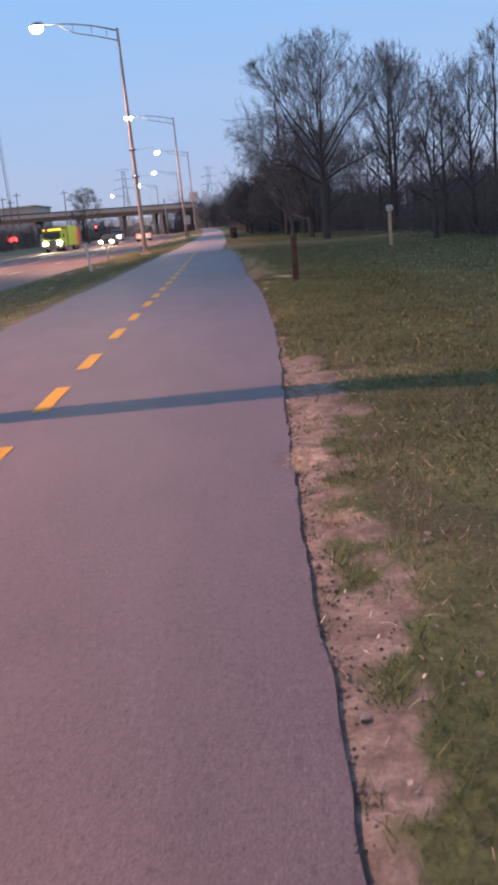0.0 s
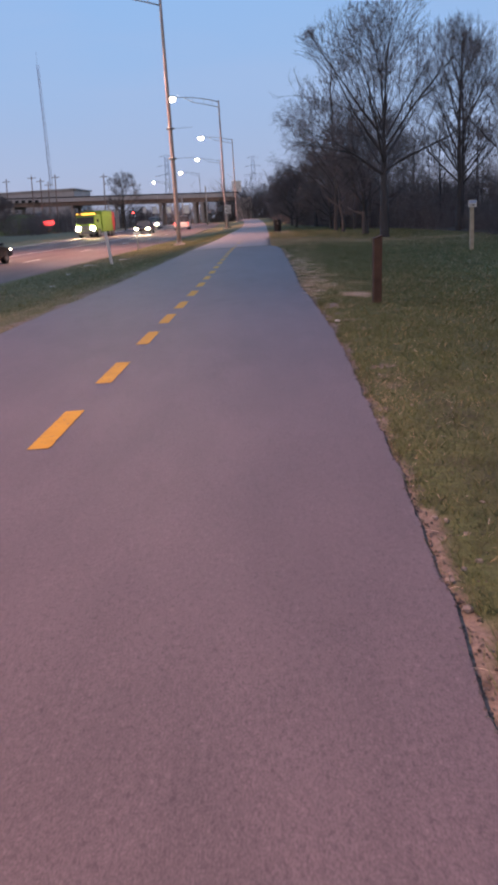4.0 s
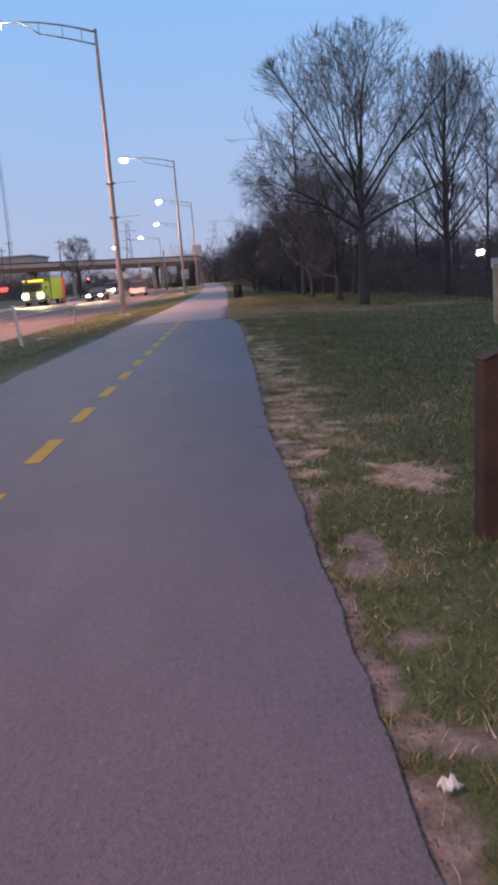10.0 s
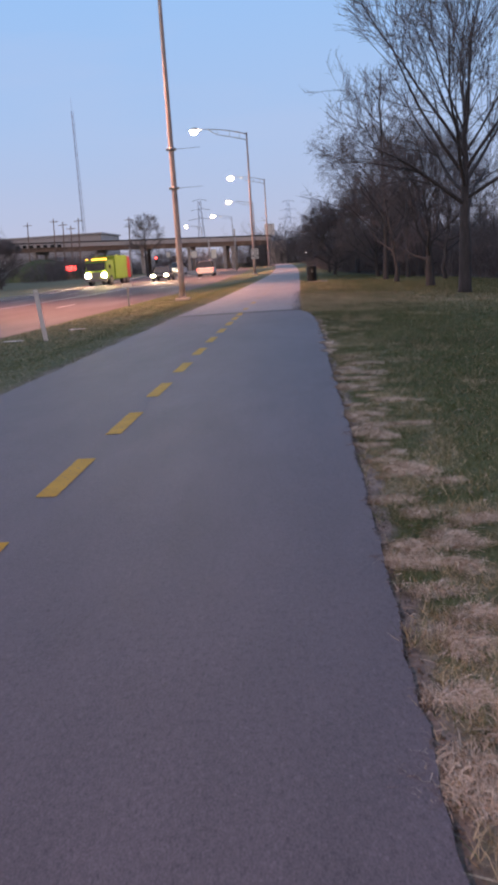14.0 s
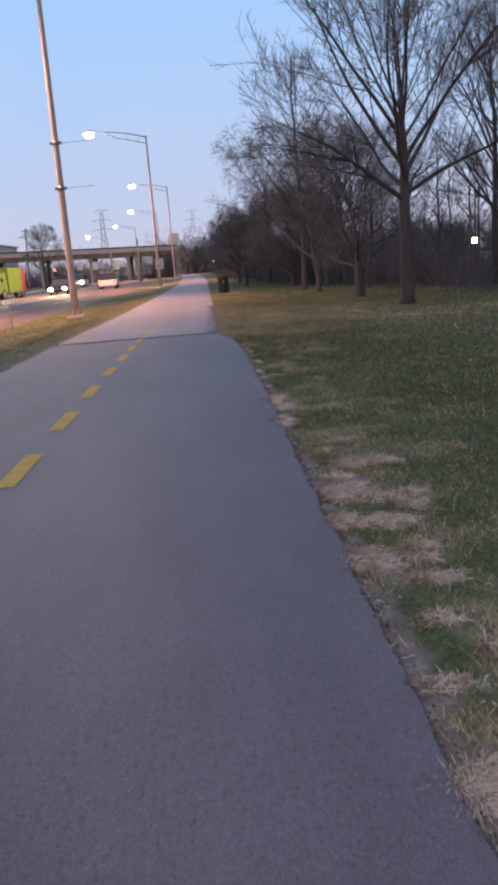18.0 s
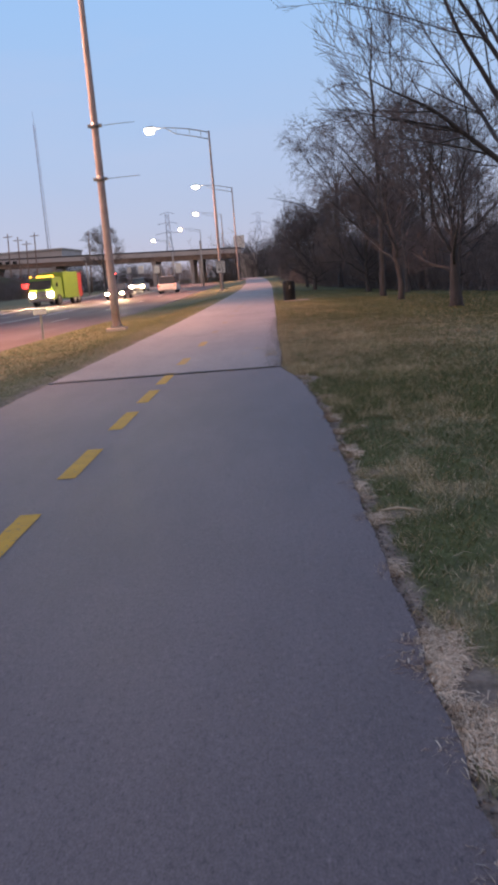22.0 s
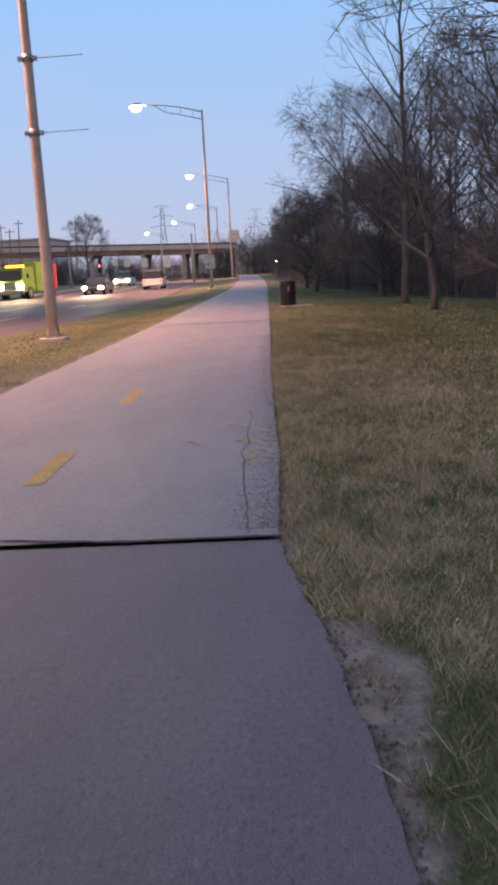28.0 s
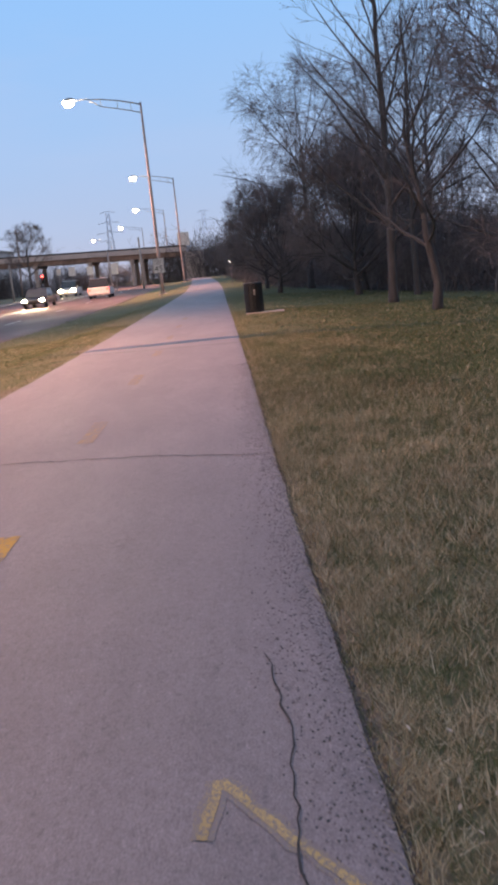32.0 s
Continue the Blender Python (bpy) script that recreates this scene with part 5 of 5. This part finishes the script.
def car(x, y, turn, paint, label, tall=False, lights=True, back=True):
    root = empty("car", x, y, rise(y) - 0.29, turn)
    tagged(root, label, "car")
    L, W, H1, H2 = (4.6, 1.82, 0.95, 1.65) if tall else (4.7, 1.8, 0.82, 1.42)
    prof = [(-L / 2, 0.35), (-L / 2 + 0.05, H1 - 0.08), (-L / 2 + 0.25, H1), (L / 2 - 1.1, H1 - 0.04), (L / 2 - 0.15, H1 - 0.2), (L / 2, 0.5), (L / 2 - 0.05, 0.3), (-L / 2 + 0.1, 0.25)]

    def slab(profile, half, inset=0.0):
        bm = bmesh.new()
        a = [bm.verts.new((-half + inset * (1 if z > H1 else 0), q, z)) for q, z in profile]
        b = [bm.verts.new((half - inset * (1 if z > H1 else 0), q, z)) for q, z in profile]
        n = len(profile)
        bm.faces.new(a)
        bm.faces.new(list(reversed(b)))
        for i in range(n):
            bm.faces.new((a[i], b[i], b[(i + 1) % n], a[(i + 1) % n]))
        bmesh.ops.recalc_face_normals(bm, faces=bm.faces)
        bmesh.ops.bevel(bm, geom=list(bm.edges), offset=0.05, segments=2, affect="EDGES")
        return bm

    part("body", slab(prof, W / 2), paint, root)
    rear = -L / 2 + (0.15 if tall else 0.75)
    cab = [(rear, H1 - 0.03), (rear + (0.3 if tall else 0.55), H2), (0.45, H2), (1.25, H1 - 0.03)]
    part("cabin", slab(cab, W / 2 - 0.06, 0.14), CAR_GLASS, root, "dark glazed cabin")
    roof = [(rear + (0.32 if tall else 0.57), H2 - 0.01), (rear + (0.4 if tall else 0.65), H2 + 0.04), (0.35, H2 + 0.04), (0.46, H2 - 0.01)]
    part("roof", slab(roof, W / 2 - 0.22), paint, root)
    for sx in (-1, 1):
        for q in (-L / 2 + 0.85, L / 2 - 0.9):
            wheel(root, sx * (W / 2 - 0.12), q)
        part("mirror", block(0.16, 0.1, 0.12, (sx * (W / 2 + 0.05), 0.85, H1), 0.03), paint, root)
        part("tail_light", block(0.2, 0.05, 0.15, (sx * (W / 2 - 0.16), -L / 2 - 0.005, H1 - 0.28), 0.02), TAILLIGHT if back else PAINT_RED, root, "red tail light")
        part("headlight", block(0.3, 0.06, 0.15, (sx * (W / 2 - 0.24), L / 2 - 0.01, H1 - 0.33), 0.03), HEADLIGHT if lights else CAR_GLASS, root, "bright headlight")
    part("bumper", block(W - 0.1, 0.12, 0.2, (0, -L / 2 - 0.01, 0.33), 0.04), paint, root)
    part("number_plate", block(0.32, 0.02, 0.16, (0, -L / 2 - 0.03, H1 - 0.27), 0.004), SIGN_WHITE, root)
    return root


def truck(x, y, turn):
    root = empty("rescue_truck", x, y, rise(y) - 0.29, turn)
    tagged(root, "lime-yellow rescue truck with a red rear and lit headlights", "truck")
    part("body", block(2.4, 3.2, 2.3, (0, -1.0, 0.55), 0.06), PAINT_LIME, root)
    part("rear_panel", block(2.36, 0.9, 2.1, (0, -3.05, 0.6), 0.05), PAINT_RED, root, "red rear section")
    part("cab", block(2.3, 2.1, 1.9, (0, 1.7, 0.55), 0.12, 0.94, (0, -0.06)), PAINT_LIME, root)
    part("windscreen", block(2.0, 0.06, 0.75, (0, 2.74, 1.45), 0.02), CAR_GLASS, root)
    part("bumper", block(2.35, 0.25, 0.35, (0, 2.85, 0.4), 0.04), STEEL, root)
    part("grille", block(1.1, 0.06, 0.5, (0, 2.78, 0.8), 0.02), STEEL, root)
    for sx in (-1, 1):
        part("headlight", block(0.42, 0.08, 0.3, (sx * 0.85, 2.78, 0.85), 0.03), HEADLIGHT, root, "bright headlight")
        part("marker_light", block(0.2, 0.1, 0.12, (sx * 0.95, 2.5, 2.5), 0.02), AMBER, root, "amber roof light")
        part("mirror", block(0.16, 0.12, 0.35, (sx * 1.32, 2.3, 1.6), 0.03), BLACK_PLASTIC, root)
        for q in (1.7, -1.6, -2.6):
            wheel(root, sx * 1.02, q, 0.48, 0.3)
    part("light_bar", block(1.5, 0.3, 0.16, (0, 1.7, 2.46), 0.03), AMBER, root, "amber light bar")


car(-13.2, 54.6, -3, PAINT_DARK, "dark saloon car with bright red tail lights")
car(-11.0, 127.0, 2, PAINT_WHITE, "white car with its tail lights on", tall=True)
car(-14.5, 118.0, 180, PAINT_DARK, "oncoming dark car with dazzling headlights", back=False)
car(-17.0, 146.0, 180, PAINT_WHITE, "oncoming pale car with bright headlights", tall=True, back=False)
truck(-19.9, 116.0, 170)
for sx in (-0.66, 0.66):
    beam = bpy.data.lights.new("headlight_beam", "SPOT")
    beam.energy, beam.color, beam.spot_size, beam.spot_blend, beam.shadow_soft_size = 900.0, (1.0, 0.82, 0.55), radians(50), 0.7, 0.06
    new("headlight_beam", beam).matrix_basis = look((-14.5 + sx, 115.5, rise(118) + 0.3), (-14.5 + sx, 95, -0.2))


# ---------------------------------------------------------------- grass blades and straw
EDGE_Y = np.arange(5, 140, 0.02)
EDGE_R = np.array([right_edge(y) for y in EDGE_Y])
EDGE_L = np.array([left_edge(y) for y in EDGE_Y])


def lands(x, y):
    u = np.clip((y - 85) / 85, 0, 1)
    z = 0.5 * u * u * (3 - 2 * u) - 0.25 * smooth01(-3.4, -5.4, x) - 0.07 * smooth01(-5.4, -8, x)
    return z - 0.042 * np.clip(x - 0.8, 0, 6.0)


def blades(name, S, material, label, seed, down=0.02):
    """S: rows of x, y, height, width, lean; one narrow leaf each."""
    rs = np.random.RandomState(seed)
    n = len(S)
    a, b = rs.uniform(0, 2 * np.pi, n), rs.uniform(0, 2 * np.pi, n)
    side = np.stack([np.cos(a), np.sin(a), np.zeros(n)], 1) * S[:, 3:4] * 0.5
    lean = np.stack([np.cos(b), np.sin(b), np.zeros(n)], 1) * (S[:, 2] * S[:, 4])[:, None]
    root = np.stack([S[:, 0], S[:, 1], lands(S[:, 0], S[:, 1]) - down], 1)
    P = np.stack([root - side, root + side, root + lean + S[:, 2:3] * np.array([[0, 0, 1.0]])], 1).reshape(-1, 3)
    me = bpy.data.meshes.new(name)
    me.vertices.add(3 * n)
    me.vertices.foreach_set("co", P.ravel())
    me.loops.add(3 * n)
    me.loops.foreach_set("vertex_index", np.arange(3 * n, dtype=np.int32))
    me.polygons.add(n)
    me.polygons.foreach_set("loop_start", np.arange(0, 3 * n, 3, dtype=np.int32))
    me.update(calc_edges=True)
    me.materials.append(material)
    return tagged(new(name, me), label, "grass", kind="stuff")


rg = random.Random(21)
rn = np.random.RandomState(22)


def turf(count, y0, y1, deep, power, wide, tall, side, flat=1.0):
    """Blade rows on one side of the path, thinning out away from it."""
    y = rn.uniform(y0, y1, count)
    d = deep * (1 - np.sqrt(1 - rn.random_sample(count) ** power)) + 0.012
    x = np.interp(y, EDGE_Y, EDGE_R) + d if side > 0 else np.interp(y, EDGE_Y, EDGE_L) - d
    bare = smooth01(0.16, 0.05, d + 0.12 * value_noise(x, y, 2.5, 4))
    soil, dry = cover(x, y, d) if side > 0 else (bare, 0.06 + 0.16 * value_noise(x, y, 1.2, 3))
    tuft = value_noise(x, y, 14.0, 6) + 0.6 * value_noise(x, y, 33.0, 7)
    keep = (side > 0) | (d < 4.7)
    # worn thin turf at the start of the walk
    keep &= rn.random_sample(count) > 0.42 * smooth01(29, 19, y) * smooth01(0.9, -0.4, value_noise(x, y, 3.0, 15))
    keep &= rn.random_sample(count) > np.maximum(soil * (1.05 - 0.5 * smooth01(0.35, 0.75, tuft)), 0.35 * smooth01(0.1, -0.9, tuft))
    if side > 0:
        keep &= x < np.interp(y, [0, 40, 60, 75, 85, 97, 110, 140], [10.2, 10, 9.6, 8.5, 6, 3.5, 2, 1])
        keep &= rn.random_sample(count) > 0.75 * patch_mask(MATS, x, y, 41)
    h = tall * (0.65 + 0.6 * rn.random_sample(count)) * (1 + 0.3 * np.clip(tuft, -1, 1))
    w = wide * (0.7 + 0.6 * rn.random_sample(count)) * (1 + 0.22 * d) * (0.5 + 0.5 * np.clip(d / 2.0, 0, 1))
    S = np.stack([x, y, h, w, rn.uniform(0.3 * flat, 1.5 * flat, count)], 1)
    tan = rn.random_sample(count) < 0.012 + 0.028 * smooth01(20, 28, y) + 0.05 * smooth01(24, 34, y) * smooth01(60, 54, y) + 0.85 * dry + (0.06 + 0.06 * smooth01(24, 30, y) + 0.40 * smooth01(46, 52, y) * smooth01(60, 54, y)) * np.clip(tuft, -1, 1)
    return S[keep & ~tan], S[keep & tan]


patches = [turf(110000, 45.5, 60, 2.6, 1.2, 0.0052, 0.066, 1, 0.9), turf(560000, 10.5, 66, 3.6, 1.3, 0.0058, 0.040, 1), turf(430000, 14, 76, 14.0, 1.1, 0.0085, 0.04, 1, 1.5),
           turf(260000, 56, 112, 13.0, 1.0, 0.008, 0.03, 1, 2.2), turf(170000, 18, 75, 6.5, 1.05, 0.008, 0.04, -1, 1.6), turf(80000, 68, 125, 6.0, 1.0, 0.010, 0.03, -1, 2.2)]
blades("grass", np.concatenate([p[0] for p in patches]), GREEN_BLADES, "short mown winter grass, dull green", 1)
blades("dry_grass", np.concatenate([p[1] for p in patches]), DRY_BLADES, "short dried tan grass", 2)


def stalks(name, spots, label, seed):
    """Thin bleached stalks lying flat: x, y, length, width, height above the turf."""
    rs = random.Random(seed)
    V, F = [], []
    for x, y, length, w, z in spots:
        a = rs.uniform(0, 6.283)
        bend = rs.uniform(-0.5, 0.5)
        base = float(lands(x, y)) - 0.008
        line = []
        for i, u in enumerate((-0.5, 0.0, 0.5)):
            q = a + bend * u
            line.append((x + math.cos(q) * u * length, y + math.sin(q) * u * length, base + z * (1.0 if i == 1 else rs.uniform(0.3, 1.3))))
        s = (-math.sin(a) * w / 2, math.cos(a) * w / 2)
        o = len(V)
        for (px, py, pz), k in zip(line, (0.8, 1.0, 0.3)):
            V += [(px - s[0] * k, py - s[1] * k, pz), (px + s[0] * k, py + s[1] * k, pz + w * 0.4)]
        F += [(o, o + 1, o + 3, o + 2), (o + 2, o + 3, o + 5, o + 4)]
    return tagged(thing(name, V, F, STRAW), label, "straw", kind="stuff")


def straw_tufts(table, seed):
    """Tufts of long bleached blades flopping over, mostly towards the path."""
    rs = random.Random(seed)
    V, F = [], []
    for cx, cy, rx, ry in table:
        n = int(rx * ry * 4 * 1.6 * 1100) + 6
        X = np.array([rs.uniform(cx - 1.3 * rx, cx + 1.3 * rx) for i in range(n)])
        Y = np.array([rs.uniform(cy - 1.3 * ry, cy + 1.3 * ry) for i in range(n)])
        M = patch_mask(table, X, Y, 41)
        for tx, ty, mk in zip(X, Y, M):
            if rs.random() > mk:
                continue
            aim = math.pi + rs.gauss(0, 1.6)
            base = float(lands(np.array([tx]), np.array([ty]))[0]) - 0.015
            for k in range(rs.randint(20, 36)):
                w = aim + rs.gauss(0, 0.9)
                L = rs.uniform(0.02, 0.075)
                up = 0.006 + L * rs.uniform(0.03, 0.22)
                px, py = tx + rs.gauss(0, 0.02), ty + rs.gauss(0, 0.02)
                c, q = math.cos(w), math.sin(w)
                width = rs.uniform(0.0007, 0.0015)
                ox, oy = -q * width, c * width
                o = len(V)
                for u, h, g in ((0.0, 0.0, 1.0), (0.5, up, 0.9), (1.0, up * rs.uniform(0.3, 1.1), 0.25)):
                    V.append((px + c * L * u - ox * g, py + q * L * u - oy * g, base + h))
                    V.append((px + c * L * u + ox * g, py + q * L * u + oy * g, base + h + 0.001))
                F += [(o, o + 1, o + 3, o + 2), (o + 2, o + 3, o + 5, o + 4)]
    return tagged(thing("straw_tufts", V, F, STRAW), "tufts of bleached dead grass flopping beside the path", "dead grass", kind="stuff")


straw_tufts(MATS, 17)


def fallen_leaves(count, seed):
    """Small pale curled leaf scraps strewn over the lawn."""
    rs = random.Random(seed)
    V, F = [], []
    for i in range(count):
        y = rs.uniform(12, 60)
        d = 0.1 + 6.0 * rs.random() ** 1.6
        x = right_edge(y) + d
        z = float(lands(np.array([x]), np.array([y]))[0]) + rs.uniform(0.004, 0.018)
        a, L = rs.uniform(0, 6.283), rs.uniform(0.004, 0.011)
        c, q, w = math.cos(a) * L, math.sin(a) * L, rs.uniform(0.35, 0.7)
        o = len(V)
        V += [(x - c, y - q, z), (x + q * w, y - c * w, z + 0.004), (x + c, y + q, z + rs.uniform(0, 0.012)), (x - q * w, y + c * w, z + 0.006)]
        F += [(o, o + 1, o + 2), (o, o + 2, o + 3)]
    return tagged(thing("fallen_leaves", V, F, STRAW), "small pale dead leaf scraps strewn over the lawn", "leaves", kind="stuff")


fallen_leaves(1500, 77)
straw = []
for k in range(1600):
    y = rg.uniform(11, 47) if k % 2 else rg.uniform(27, 47)
    straw.append((right_edge(y) + 0.02 + 1.1 * rg.random() ** 1.7, y, rg.uniform(0.02, 0.065), rg.uniform(0.0012, 0.0026), rg.uniform(0.012, 0.03)))
stalks("straw_mat", straw, "bleached straw lying along the path edge", 3)


# ---------------------------------------------------------------- small things on the ground
def pebble_mesh(seed):
    rnd = random.Random(seed)
    bm = bmesh.new()
    bmesh.ops.create_icosphere(bm, subdivisions=1, radius=1)
    for v in bm.verts:
        v.co = v.co * rnd.uniform(0.75, 1.15)
        v.co.z *= 0.55
    me = bpy.data.meshes.new("pebble")
    bm.to_mesh(me)
    bm.free()
    me.materials.append(STONE)
    return me


PEBBLES = [pebble_mesh(s) for s in (1, 2, 3)]
for i in range(110):
    y = rg.choice((rg.uniform(11, 19), rg.uniform(19, 50)))
    d = 0.03 + 0.55 * rg.random() ** 2
    x = right_edge(y) + d
    r = rg.uniform(0.008, 0.022)
    o = new("pebble", PEBBLES[i % 3])
    o.matrix_basis = pose(x, y, land(x, y) - 0.012, 0, 0, rg.uniform(0, 360)) @ Matrix.Diagonal((r, r * rg.uniform(0.6, 1), r, 1))
    tagged(o, "small pale stone chip beside the path", "stone", "stone chips along the path edge")



def crumbs(name, spots, material, label):
    """Loose angular grit, each piece a squat five-sided chip."""
    V, F = [], []
    for x, y, z, r in spots:
        o = len(V)
        t = rg.uniform(0, 6.283)
        for k in range(5):
            q = r * rg.uniform(0.7, 1.2)
            V.append((x + math.cos(t + k * 1.2566) * q, y + math.sin(t + k * 1.2566) * q, z))
        for k in range(5):
            V.append((x + math.cos(t + k * 1.2566) * r * 0.55, y + math.sin(t + k * 1.2566) * r * 0.55, z + r * rg.uniform(0.5, 0.9)))
        F += [(o + k, o + (k + 1) % 5, o + 5 + (k + 1) % 5, o + 5 + k) for k in range(5)] + [(o + 5, o + 6, o + 7, o + 8, o + 9)]
    return tagged(thing(name, V, F, material), label, "grit", kind="stuff")


spots = []
for i in range(4500):
    y = rg.uniform(11, 50)
    x = right_edge(y) + abs(rg.gauss(0, 0.03)) - 0.006
    on = x < right_edge(y)
    spots.append((x, y, rise(y) - (0.001 if on else 0.018), rg.uniform(0.002, 0.008)))
for i in range(9000):
    y = 50.05 + 12 * rg.random() ** 1.3
    x = right_edge(y) + 0.02 - abs(rg.gauss(0, 0.12))
    spots.append((x, y, rise(y) + 0.0065, rg.uniform(0.002, 0.0055)))
clods = []
for i in range(800):
    y = rg.uniform(12.5, 18.2)
    x = right_edge(y) + 0.03 + 0.62 * rg.random()
    clods.append((x, y, land(x, y) - 0.016, rg.uniform(0.003, 0.009)))
for i in range(1800):
    y = rg.uniform(18.2, 49.5)
    x = right_edge(y) + 0.02 + 0.35 * rg.random() ** 1.6
    clods.append((x, y, land(x, y) - 0.016, rg.uniform(0.002, 0.008)))
crumbs("soil_clods", clods, CLOD, "crumbled brown soil clods beside the path")
crumbs("loose_grit", spots, GRAVEL, "loose dark crumbs of asphalt along the path edge")
for i in range(14):
    x, y = 0.42 + 0.34 * rg.random(), 15.85 + 0.75 * rg.random()
    r = rg.uniform(0.018, 0.04)
    o = new("rubble", PEBBLES[i % 3])
    o.matrix_basis = pose(x, y, land(x, y) - 0.02, 0, 0, rg.uniform(0, 360)) @ Matrix.Diagonal((r, r * 0.7, r * 0.8, 1))
    tagged(o, "broken lump of pale rubble beside the path", "stone", "rubble by the path edge")


def scrap(x, y, sx, sy, turn, label):
    bm = bmesh.new()
    bmesh.ops.create_grid(bm, x_segments=6, y_segments=4, size=0.5)
    for v in bm.verts:
        v.co = Vector((v.co.x * sx, v.co.y * sy, 0.018 + 0.02 * noise.noise((v.co.x * 4 + x, v.co.y * 4, y))))
    bmesh.ops.solidify(bm, geom=list(bm.faces), thickness=0.004)
    o = part("litter", bm, PAPER, None)
    o.matrix_basis = pose(x, y, land(x, y), 0, 0, turn)
    return tagged(o, label, "litter", "litter on the grass")


scrap(0.54, 25.33, 0.05, 0.04, 20, "crumpled white litter scrap in the grass")
scrap(-6.1, 51.4, 0.42, 0.16, 5, "flattened white litter on the verge")
scrap(-6.5, 43.2, 0.16, 0.12, 10, "small white litter scrap on the verge")
scrap(-7.0, 48.9, 0.5, 0.14, -4, "flattened white litter on the verge")
scrap(-5.6, 37.5, 0.12, 0.08, 30, "small white litter scrap on the verge")
tube("stick", [(0.37, 42.93, 0.0), (0.45, 42.92, 0.012), (0.57, 42.9, -0.004)], [0.006, 0.007, 0.004], WOOD_POST, None, 6)
tagged(bpy.data.objects["stick"], "thin pale broken stick lying in the grass", "stick")
